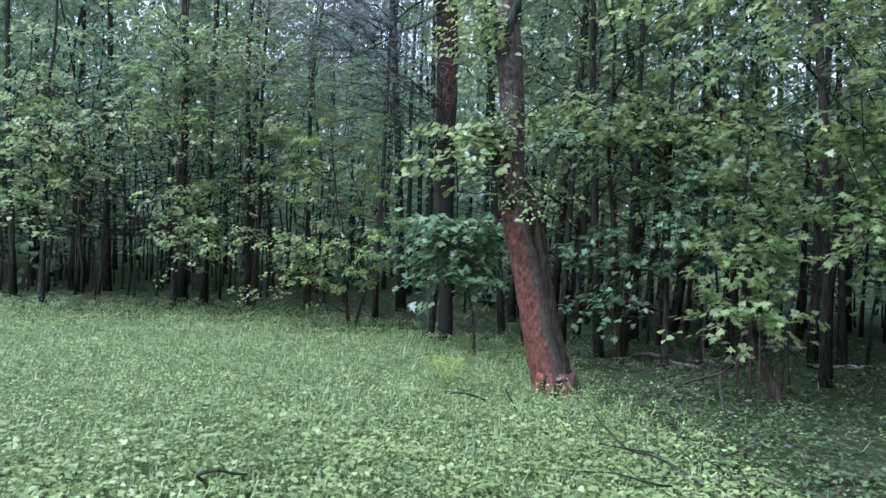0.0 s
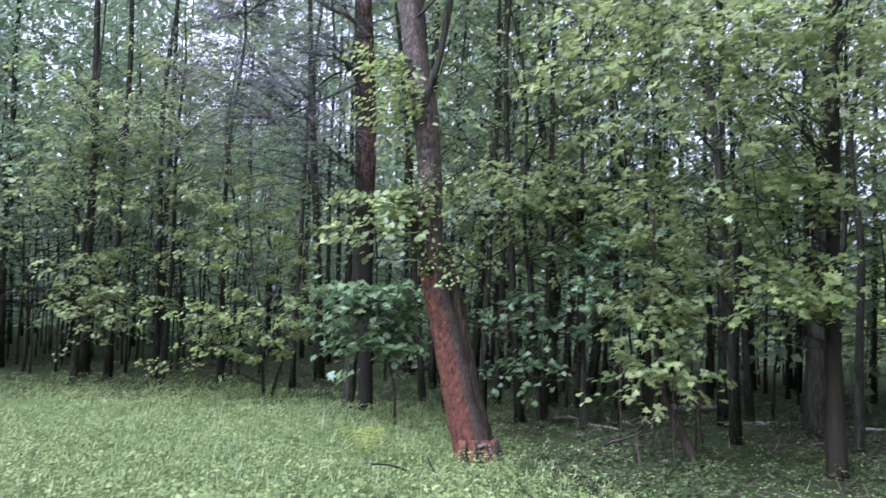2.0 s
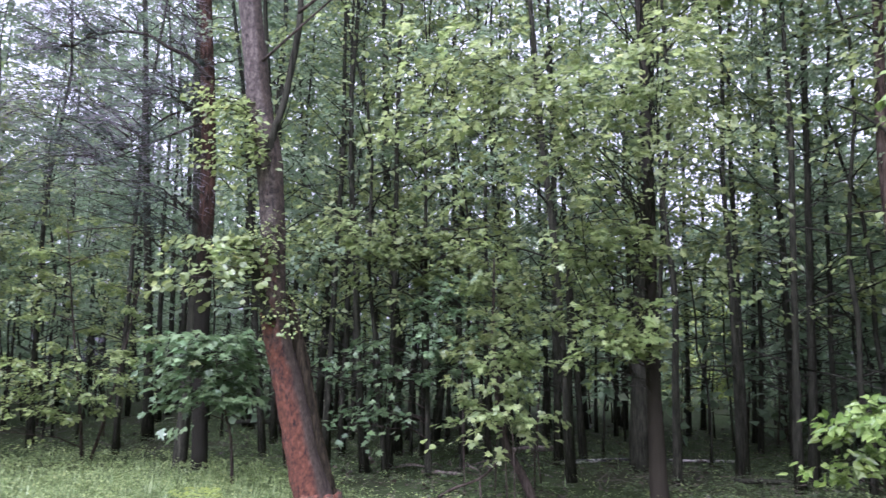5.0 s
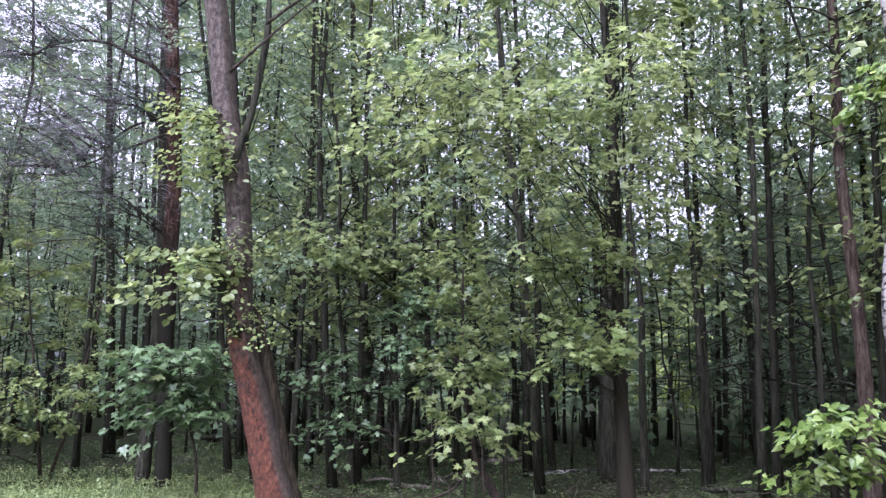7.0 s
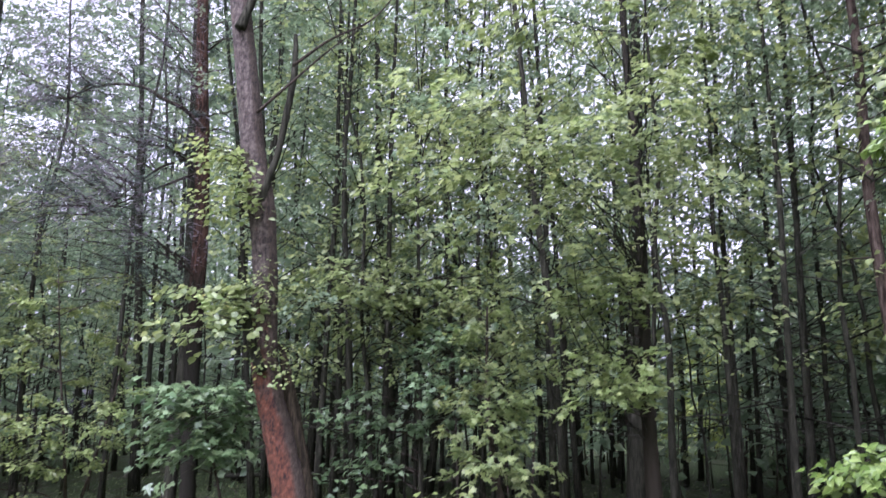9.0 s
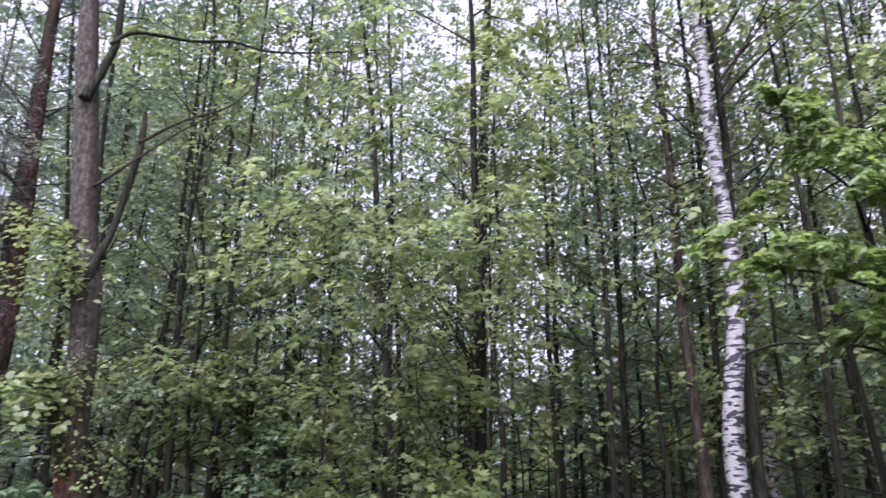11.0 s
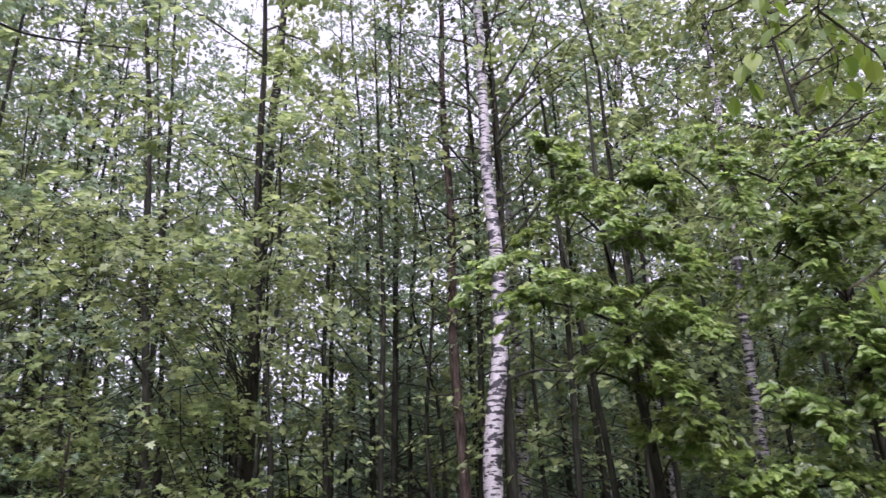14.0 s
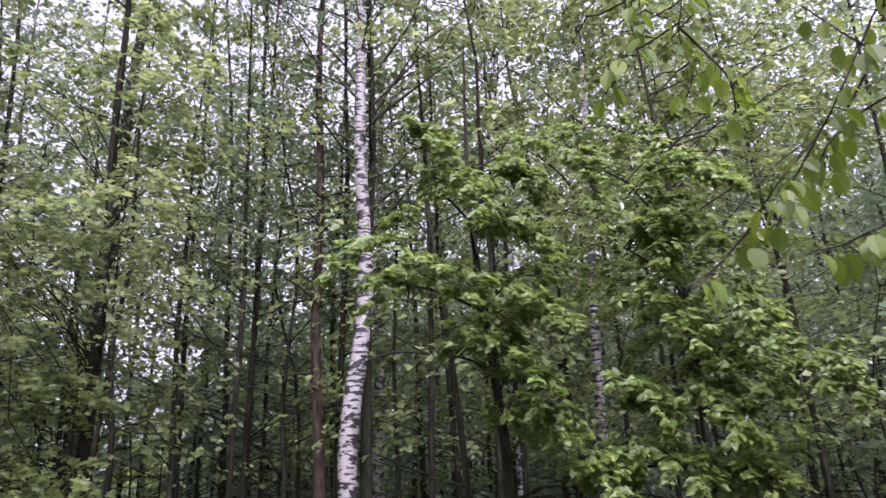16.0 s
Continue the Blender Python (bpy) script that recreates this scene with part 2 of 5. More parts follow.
def ground_material():
    m, n, l, bsdf = material("woodland_soil")
    tc = n.new("ShaderNodeTexCoord")
    a, b = n.new("ShaderNodeTexNoise"), n.new("ShaderNodeTexNoise")
    a.inputs["Scale"].default_value, a.inputs["Detail"].default_value, a.inputs["Roughness"].default_value = 14, 8, 0.75
    b.inputs["Scale"].default_value, b.inputs["Detail"].default_value = 0.35, 5
    for t in (a, b):
        l.new(tc.outputs["Object"], t.inputs["Vector"])
    soil = ramp(n, (0.3, (0.012, 0.009, 0.007)), (0.55, (0.03, 0.023, 0.016)), (0.75, (0.055, 0.043, 0.03)))
    green = ramp(n, (0.35, (0.014, 0.022, 0.007)), (0.52, (0.03, 0.045, 0.014)), (0.68, (0.052, 0.071, 0.025)))
    l.new(a.outputs["Fac"], soil.inputs[0])
    l.new(a.outputs["Fac"], green.inputs[0])
    f = ramp(n, (0.32, (0.45, 0.45, 0.45)), (0.55, (1, 1, 1)))
    l.new(b.outputs["Fac"], f.inputs[0])
    mx = n.new("ShaderNodeMix")
    mx.data_type = "RGBA"
    l.new(f.outputs[0], mx.inputs["Factor"])
    l.new(soil.outputs[0], mx.inputs["A"])
    l.new(green.outputs[0], mx.inputs["B"])
    # short grass and moss mat the open glade; its daylight is put into the brighter green
    lit_thatch = ramp(n, (0.35, (0.042, 0.062, 0.019)), (0.52, (0.072, 0.1, 0.033)), (0.68, (0.108, 0.136, 0.05)))
    l.new(a.outputs["Fac"], lit_thatch.inputs[0])
    sep, east, north, both = (n.new(k) for k in ("ShaderNodeSeparateXYZ", "ShaderNodeMapRange", "ShaderNodeMapRange", "ShaderNodeMath"))
    l.new(tc.outputs["Object"], sep.inputs[0])
    for mr, axis, lo, hi in ((east, "X", 0.9, 2.3), (north, "Y", 11.6, 13.8)):
        mr.inputs["From Min"].default_value, mr.inputs["From Max"].default_value = lo, hi
        mr.inputs["To Min"].default_value, mr.inputs["To Max"].default_value = 1.0, 0.0
        l.new(sep.outputs[axis], mr.inputs["Value"])
    both.operation = "MULTIPLY"
    l.new(east.outputs[0], both.inputs[0])
    l.new(north.outputs[0], both.inputs[1])
    glade = n.new("ShaderNodeMix")
    glade.data_type = "RGBA"
    l.new(both.outputs[0], glade.inputs["Factor"])
    l.new(mx.outputs["Result"], glade.inputs["A"])
    l.new(lit_thatch.outputs[0], glade.inputs["B"])
    l.new(glade.outputs["Result"], bsdf.inputs["Base Color"])
    bsdf.inputs["Roughness"].default_value = 0.95
    bsdf.inputs["Specular IOR Level"].default_value = 0.1
    bp = n.new("ShaderNodeBump")
    bp.inputs["Strength"].default_value, bp.inputs["Distance"].default_value = 1.0, 0.05
    l.new(a.outputs["Fac"], bp.inputs["Height"])
    l.new(bp.outputs[0], bsdf.inputs["Normal"])
    return m


BARK_RED, BARK_BIRCH, SOIL = red_bark(), birch_bark(), ground_material()


# ---------------------------------------------------------------- mesh tools
class Build:
    """Collects vertices and faces of one mesh."""

    def __init__(self):
        self.v, self.f, self.n = [], [], 0

    def add(self, verts, faces):
        self.v.append(np.asarray(verts, float).reshape(-1, 3))
        self.f.extend([tuple(int(i) + self.n for i in q) for q in faces])
        self.n += len(self.v[-1])

    def tube(self, path, radii, sides=6, rough=0.0, rng=None, cap=True, join=None):
        """A tapered round stem along a path."""
        path, radii = np.asarray(path, float), np.asarray(radii, float)
        k = len(path)
        tang = np.gradient(path, axis=0)
        tang /= np.linalg.norm(tang, axis=1)[:, None] + 1e-9
        ref = np.array((1.0, 0.0, 0.0)) if abs(tang[0][0]) < 0.8 else np.array((0.0, 1.0, 0.0))
        a = np.cross(tang, ref)
        a /= np.linalg.norm(a, axis=1)[:, None]
        b = np.cross(tang, a)
        ang = np.linspace(0, 2 * np.pi, sides, endpoint=False)
        rr = radii[:, None] * np.ones(sides)
        if rough and rng is not None:
            rr = rr * (1 + rough * rng.normal(size=rr.shape))
        ring = path[:, None] + rr[..., None] * (np.cos(ang)[None, :, None] * a[:, None] + np.sin(ang)[None, :, None] * b[:, None])
        faces = [(i * sides + j, i * sides + (j + 1) % sides, (i + 1) * sides + (j + 1) % sides, (i + 1) * sides + j)
                 for i in range(k - 1) for j in range(sides)]
        if cap:
            faces.append(tuple((k - 1) * sides + j for j in range(sides)))
            faces.append(tuple(sides - 1 - j for j in range(sides)))
        first = self.n
        self.add(ring.reshape(-1, 3), faces)
        if join is not None:
            # a twig grows out of the wood that bears it
            self.f.append((join, first, first + 1))
        return first

    def leaves(self, at, along, normal, length, width, kind="far"):
        """Many leaf blades: places, directions, normals, lengths, and width as a share of the length."""
        at, along, normal = np.asarray(at, float), np.asarray(along, float), np.asarray(normal, float)
        if not len(at):
            return
        along = along / (np.linalg.norm(along, axis=1)[:, None] + 1e-9)
        side = np.cross(normal, along)
        side /= np.linalg.norm(side, axis=1)[:, None] + 1e-9
        up = np.cross(along, side)
        shape, faces = LEAVES[kind]
        s = np.array(shape)
        L = np.broadcast_to(length, len(at))[:, None, None]
        v = at[:, None] + L * (s[None, :, :1] * along[:, None] + width * s[None, :, 1:2] * side[:, None] + s[None, :, 2:] * up[:, None])
        n0 = np.arange(len(at)) * len(s) + self.n
        for q in faces:
            self.f.extend(map(tuple, (n0[:, None] + np.array(q)[None]).tolist()))
        self.v.append(v.reshape(-1, 3))
        self.n += len(at) * len(s)

    def mesh(self, name, mat, smooth=False):
        me = bpy.data.meshes.new(name)
        me.from_pydata(np.concatenate(self.v).tolist() if self.v else [], [], self.f)
        me.materials.append(mat)
        if smooth:
            me.polygons.foreach_set("use_smooth", [True] * len(me.polygons))
        me.update()
        return me


HALF_MAPLE = [(0.0, 0.0, 0.0), (-0.06, 0.3, 0.03), (0.14, 0.55, 0.0), (0.34, 0.27, 0.05), (0.7, 0.5, 0.0), (0.64, 0.17, 0.05), (1.0, 0.0, -0.08)]
LEAVES = {
    "far": ([(0, 0, 0), (0.42, 0.5, 0.08), (1, 0, -0.06), (0.42, -0.5, 0.08)], [(0, 1, 2, 3)]),
    "ovate": ([(0, 0, 0), (0.2, 0.4, 0.07), (0.6, 0.42, 0.05), (1, 0, -0.08), (0.6, -0.42, 0.05), (0.2, -0.4, 0.07)], [(0, 3, 2, 1), (0, 5, 4, 3)]),
    "fine": ([(0, 0, 0), (0.12, 0.34, 0.06), (0.38, 0.5, 0.08), (0.68, 0.4, 0.04), (0.88, 0.16, -0.04), (1, 0, -0.12),
              (0.88, -0.16, -0.04), (0.68, -0.4, 0.04), (0.38, -0.5, 0.08), (0.12, -0.34, 0.06), (0.4, 0, 0), (0.75, 0, -0.03)],
             [(0, 10, 2, 1), (10, 11, 3, 2), (11, 5, 4, 3), (0, 9, 8, 10), (10, 8, 7, 11), (11, 7, 6, 5)]),
    "heart": ([(0.06, 0, 0), (-0.04, 0.26, 0.05), (0.2, 0.46, 0.06), (0.55, 0.36, 0.03), (1, 0, -0.14), (0.55, -0.36, 0.03), (0.2, -0.46, 0.06), (-0.04, -0.26, 0.05)],
              [(0, 4, 3, 2, 1), (0, 7, 6, 5, 4)]),
    "maple": (HALF_MAPLE + [(a, -b, c) for a, b, c in HALF_MAPLE[1:-1]], [(0, 6, 5, 4, 3, 2, 1), (0, 7, 8, 9, 10, 11, 6)]),
    "trefoil": ([(0, 0, 0), (0.1, 0.5, 0.04), (0.5, 0.34, 0.02), (1, 0.1, -0.05), (1, -0.1, -0.05), (0.5, -0.34, 0.02), (0.1, -0.5, 0.04)], [(0, 6, 5, 4, 3, 2, 1)]),
    "blade": ([(0, 0.5, 0), (0, -0.5, 0), (0.6, -0.35, 0.1), (0.6, 0.35, 0.1), (1, 0, -0.05)], [(0, 1, 2, 3), (3, 2, 4)]),
    "needle": ([(0, 0.5, 0), (0, -0.5, 0), (1, 0, 0)], [(0, 1, 2)]),
}


def part(name, build, mat, parent, label="", smooth=False):
    ob = new(name, build.mesh(name, mat, smooth))
    ob.parent = parent
    if label:
        tagged(ob, label)
    return ob


def thing(name, label, category, group="", m=None):
    e = new(name)
    e.empty_display_size = 0.2
    if m is not None:
        e.matrix_basis = m
    return tagged(e, label, category, group)


OPEN = np.array((-0.45, -0.89, 0.0))  # leaves at the edge turn to the open meadow


def spray(wood, leaf, rng, start, heading, length, rise, r, twigs, per, size, kind="far", droop=0.35, spread=0.55, wide=0.8, sides=4, flat=0.45, face=0.0, bare=0.22, loose=0.8, outward=0.4, twiggy=True, join=None):
    """One limb that arches outwards, with side twigs in a loose plane and leaves along them."""
    h = np.array((math.sin(heading), math.cos(heading), 0.0))
    q = np.array((h[1], -h[0], 0.0))
    s = np.linspace(0, 1, 6)
    bend = rng.normal(0, 0.08)
    path = np.asarray(start) + length * (s[:, None] * h + (rise * s - droop * s * s)[:, None] * np.array((0, 0, 1.0)) + (bend * s * s)[:, None] * q)
    path[1:-1] += rng.normal(0, 0.025 * length, (4, 3))
    first = wood.tube(path, r * (1 - 0.85 * s), sides, cap=False, join=join)
    P, D = [], []
    for k in range(twigs):
        u = bare + (1 - bare) * (k + rng.uniform(0, 0.8)) / twigs
        u = min(u, 1.0)
        i = min(int(u * 5), 4)
        p = path[i] + (path[i + 1] - path[i]) * (u * 5 - i)
        sign = 1 if k % 2 else -1
        tl = length * spread * (1.1 - 0.62 * u) * rng.uniform(0.6, 1.2)
        fan = rng.uniform(0.45, 1.15) * sign
        d = h * math.cos(fan) + q * math.sin(fan) + np.array((0, 0, rng.normal(0.05, 0.22)))
        e = p + tl * d + np.array((0, 0, -0.22 * tl))
        mid = (p + e) / 2 + np.array((0, 0, 0.1 * tl))
        if twiggy:
            wood.tube([p, mid, e], [r * 0.3, r * 0.2, r * 0.06], 3, cap=False, join=first + i * sides)
        m = max(2, int(per * rng.uniform(0.6, 1.3)))
        w = (0.1 + 0.95 * rng.uniform(0, 1, m) ** 0.55)[:, None]
        pts = np.where(w < 0.5, p + (mid - p) * w * 2, mid + (e - mid) * (w * 2 - 1))
        P.append(pts + rng.normal(0, size * loose, (m, 3)))
        side = rng.choice((-1.0, 1.0), m)[:, None]
        across = np.cross(d, (0, 0, 1.0))
        D.append(d * 0.6 + side * across * rng.uniform(0.3, 1.1, (m, 1)) + rng.normal(0, 0.25, (m, 3)) + np.array((0, 0, -0.42)))
    if P:
        P, D = np.concatenate(P), np.concatenate(D)
        N = np.array((0, 0, 1.0)) + outward * h + face * OPEN + rng.normal(0, flat, P.shape)
        leaf.leaves(P, D, N, size * rng.uniform(0.65, 1.25, len(P)), wide, kind)


def stem(rng, height, r0, wobble=0.12, k=12, flare=1.35):
    s = np.linspace(0, 1, k) ** 1.15
    off = np.cumsum(rng.normal(0, wobble / math.sqrt(k), (k, 2)), axis=0) * np.linspace(0, 1, k)[:, None]
    path = np.c_[off, s * height]
    path[0, 2] = -0.08
    rad = r0 * (1 - 0.88 * s)
    rad[0] *= flare
    return path, rad


def on_stem(path, rad, z):
    return np.array([np.interp(z, path[:, 2], path[:, j]) for j in range(3)]), float(np.interp(z, path[:, 2], rad))


def tree_meshes(seed, height, r0, low, limbs, reach, twigs, per, size, kind="far", dead=8, rise=(0.5, 1.15), wide=0.8, spread=0.55, top_reach=0.45, wobble=0.25, flat=0.45, sides=8, twiggy=True):
    rng = np.random.default_rng(seed)
    wood, leaf = Build(), Build()
    path, rad = stem(rng, height, r0, wobble)
    base = wood.tube(path, rad, sides, 0.05, rng)
    ring = lambda z: base + sides * int(np.argmin(np.abs(path[:, 2] - z)))
    turn = rng.uniform(0, 6.28)
    for i in range(limbs):
        u = (i + rng.uniform(0, 0.9)) / limbs
        z = low + (height - low) * min(u, 0.985)
        p, rr = on_stem(path, rad, z)
        turn += 2.4 + rng.normal(0, 0.3)
        ln = reach * (1 - (1 - top_reach) * u) * rng.uniform(0.65, 1.25)
        spray(wood, leaf, rng, p, turn, ln, rise[0] + (rise[1] - rise[0]) * u + rng.normal(0, 0.1), max(0.24 * rr, 0.008), twigs, per, size, kind, loose=0.5, wide=wide, spread=spread, flat=flat, twiggy=twiggy, join=ring(z))
    for i in range(dead):
        z = rng.uniform(min(1.2, low * 0.5), max(low, 2.0))
        p, rr = on_stem(path, rad, z)
        a, ln = rng.uniform(0, 6.28), rng.uniform(0.4, 1.9)
        d = np.array((math.sin(a), math.cos(a), rng.uniform(-0.1, 0.5)))
        wood.tube([p, p + d * ln * 0.5, p + d * ln + (0, 0, rng.uniform(-0.1, 0.15))], [0.017, 0.011, 0.004], 3, cap=False, join=ring(z))
    return wood, leaf


def plain_tree(name, label, category, group, bark, leafm, seed, **kw):
    wood, leaf = tree_meshes(seed, **kw)
    t = thing(name, label, category, group)
    part("trunk", wood, bark, t, smooth=True)
    part("crown", leaf, leafm, t)
    return t


def upright(x, y, lean=(0.0, 0.0), turn=0.0, size=1.0, wide=None):
    """The pose of a tree that leans by so much east and north per metre of height."""
    up = Vector((lean[0], lean[1], 1)).normalized()
    q = Vector((0, 0, 1)).rotation_difference(up).to_matrix().to_4x4()
    w = wide or size
    return Matrix.Translation((x, y, 0)) @ q @ Matrix.Rotation(turn, 4, "Z") @ Matrix.Diagonal((w, w, size, 1))


# ---------------------------------------------------------------- ground
def ground():
    k = 90
    s = np.linspace(-1, 1, k)
    c = np.sign(s) * (np.abs(s) ** 3 * 900 + np.abs(s) * 25)
    X, Y = np.meshgrid(c, c + 8)
    Z = np.array([[0.05 * noise.noise((x * 0.4, y * 0.4, 0)) if abs(x) < 60 and abs(y) < 60 else 0.0 for x, y in zip(rx, ry)] for rx, ry in zip(X, Y)]) - 0.02
    b = Build()
    b.add(np.c_[X.ravel(), Y.ravel(), Z.ravel()], [(i * k + j, i * k + j + 1, (i + 1) * k + j + 1, (i + 1) * k + j) for i in range(k - 1) for j in range(k - 1)])
    return tagged(new("ground", b.mesh("ground", SOIL, True)), "meadow and woodland floor with grass and dark soil", "ground", kind="structure")


ground()


def place(az, el, d):
    """A point by heading, elevation and ground distance from where the camera stands."""
    a = radians(az)
    return np.array((d * math.sin(a), d * math.cos(a), 1.6 + d * math.tan(radians(el))))


# ---------------------------------------------------------------- the wood
def edge(az):
    """How far the first trees stand, by heading."""
    return float(np.interp(az, (-45, -31, -15, -5, 0, 13, 26, 35, 55, 100), (19, 17, 16, 14.4, 12.8, 12, 11, 10.5, 10, 9.5)))


KINDS = {
    "tall": [dict(height=18, r0=0.085, low=3.2, limbs=27, reach=2.2, spread=0.42, twigs=9, per=13, size=0.09, dead=16, wobble=0.45),
             dict(height=16, r0=0.075, low=2.6, limbs=28, reach=2.1, spread=0.42, twigs=9, per=13, size=0.09, dead=14, wobble=0.5),
             dict(height=20, r0=0.1, low=4.0, limbs=29, reach=2.4, spread=0.42, twigs=9, per=13, size=0.09, dead=18, wobble=0.45)],
    "leafy": [dict(height=10, r0=0.05, low=1.9, limbs=27, reach=2.0, twigs=8, per=11, size=0.105, dead=5, wobble=0.3),
              dict(height=12, r0=0.06, low=2.3, limbs=29, reach=2.2, twigs=8, per=11, size=0.11, dead=5, wobble=0.35)],
    "young": [dict(height=4.6, r0=0.02, low=0.9, limbs=18, reach=1.1, twigs=6, per=10, size=0.09, dead=3, wobble=0.3, sides=6),
              dict(height=6.5, r0=0.028, low=1.2, limbs=22, reach=1.3, twigs=6, per=10, size=0.09, dead=4, wobble=0.4, sides=6)],
    "pole": [dict(height=8, r0=0.034, low=4.2, limbs=9, reach=1.2, twigs=5, per=9, size=0.11, dead=11, wobble=0.7, sides=5),
             dict(height=9.5, r0=0.042, low=5.0, limbs=9, reach=1.3, twigs=5, per=9, size=0.11, dead=12, wobble=0.55, sides=6),
             dict(height=6.8, r0=0.028, low=3.4, limbs=8, reach=1.1, twigs=5, per=9, size=0.11, dead=9, wobble=0.9, sides=6)],
    "deep": [dict(twiggy=False, height=19, r0=0.1, low=3.6, limbs=24, reach=2.5, twigs=6, per=6, size=0.22, dead=10, wobble=0.3, sides=6),
             dict(twiggy=False, height=17, r0=0.08, low=2.6, limbs=23, reach=2.3, twigs=6, per=6, size=0.21, dead=8, wobble=0.4, sides=6),
             dict(twiggy=False, height=21, r0=0.12, low=5.0, limbs=24, reach=2.7, twigs=6, per=6, size=0.22, dead=10, wobble=0.3, sides=6)],
    "thicket": [dict(twiggy=False, height=6.5, r0=0.03, low=0.5, limbs=14, reach=1.7, twigs=5, per=6, size=0.25, dead=2, wobble=0.4, sides=5)],
}
LOOKS = {
    "tall": ("tall_tree", "slim tall dark-barked tree with a high green crown", "tree", "tall trees of the wood", BARK, LEAF_FAR),
    "leafy": ("leafy_tree", "broadleaf woodland tree with low spreading green sprays", "tree", "leafy trees of the wood", BARK, LEAF_WOOD),
    "young": ("young_tree", "thin young tree with light green leaves in the undergrowth", "sapling", "young trees of the wood", TWIG, LEAF_WOOD),
    "pole": ("slender_tree", "thin bare-stemmed dark tree with a small high crown", "tree", "slender trees of the wood", BARK, LEAF_FAR),
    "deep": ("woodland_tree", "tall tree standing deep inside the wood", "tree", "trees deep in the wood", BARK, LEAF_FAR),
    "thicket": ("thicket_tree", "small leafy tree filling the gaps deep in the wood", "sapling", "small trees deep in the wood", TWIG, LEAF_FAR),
}
PROTO, USED = {}, set()
for kind, variants in KINDS.items():
    PROTO[kind] = [plain_tree(*LOOKS[kind], 11 + 7 * i + len(kind), **kw) for i, kw in enumerate(variants)]
STANDS = []
wood_rng = np.random.default_rng(5)


def plant(kind, x, y, lean=(0.0, 0.0), size=1.0, dia=None):
    k = int(wood_rng.integers(len(PROTO[kind])))
    p = PROTO[kind][k]
    wide = size if not dia else min(max(0.68 * dia / 2 / KINDS[kind][k]["r0"], 0.7), 1.6)
    m = upright(x, y, lean, wood_rng.uniform(0, 6.28), size, wide)
    STANDS.append((x, y))
    if p.name not in USED:
        USED.add(p.name)
        p.matrix_basis = m
        return p
    return copy_thing(p, m)


# trees that can be told apart: x, y, diameter, lean east, lean north
for x, y, dia, le, ln in (
        (-5.87, 16.16, 0.30, -0.05, -0.02), (-5.34, 16.05, 0.24, -0.01, 0.0), (-4.22, 15.72, 0.21, -0.05, -0.01), (-2.93, 15.81, 0.2, -0.03, 0.0),
        (-9.26, 15.4, 0.24, -0.06, -0.03), (-8.44, 18.0, 0.22, -0.04, -0.02), (-9.5, 18.3, 0.2, -0.01, -0.01), (-1.31, 14.5, 0.17, 0.0, -0.02)):
    plant("tall", x, y, (le, ln), wood_rng.uniform(0.85, 1.05), dia)
for x, y, dia, le, ln in (
        (1.21, 13.56, 0.15, -0.1, 0.0), (1.5, 12.07, 0.15, -0.12, 0.0), (2.56, 11.24, 0.2, -0.057, 0.013), (3.64, 13.35, 0.25, -0.03, 0.0),
        (3.02, 11.5, 0.18, 0.004, 0.0), (6.76, 15.06, 0.16, -0.048, 0.02), (4.84, 14.71, 0.2, 0.1, -0.035), (7.0, 21.0, 0.4, 0.03, -0.01)):
    plant("tall", x, y, (le, ln), wood_rng.uniform(0.85, 1.05), dia)
for x, y, dia, le, ln in (
        (5.29, 9.63, 0.16, -0.056, 0.03), (6.75, 11.82, 0.17, -0.05, 0.03), (7.9, 15.54, 0.17, -0.014, 0.0), (7.26, 10.79, 0.15, -0.025, 0.016),
        (8.42, 9.61, 0.16, 0.01, 0.0), (8.75, 8.54, 0.2, 0.027, -0.029), (10.51, 10.7, 0.17, 0.0, 0.0), (10.25, 9.54, 0.13, 0.033, -0.037)):
    plant("tall", x, y, (le, ln), wood_rng.uniform(0.85, 1.05), dia)
for x, y, dia, le, ln in (
        (10.77, 11.84, 0.13, 0.02, -0.02), (13.56, 17.05, 0.22, 0.02, -0.015), (11.98, 15.63, 0.22, 0.016, -0.013), (5.58, 12.84, 0.13, -0.03, 0.013),
        (6.07, 11.5, 0.13, -0.013, 0.01), (8.47, 6.6, 0.13, 0.037, -0.056), (8.56, 8.4, 0.13, 0.034, -0.034), (4.89, 13.11, 0.26, -0.042, 0.02)):
    plant("tall", x, y, (le, ln), wood_rng.uniform(0.85, 1.05), dia)

HEROES = [(1.3, 8.3), (-0.19, 12.4), (0.14, 12.3), (6.99, 10.35), (5.31, 7.52), (7.81, 6.25), (7.18, 5.44), (10.74, 7.33), (10.55, 3.42), (11.2, 4.85)]


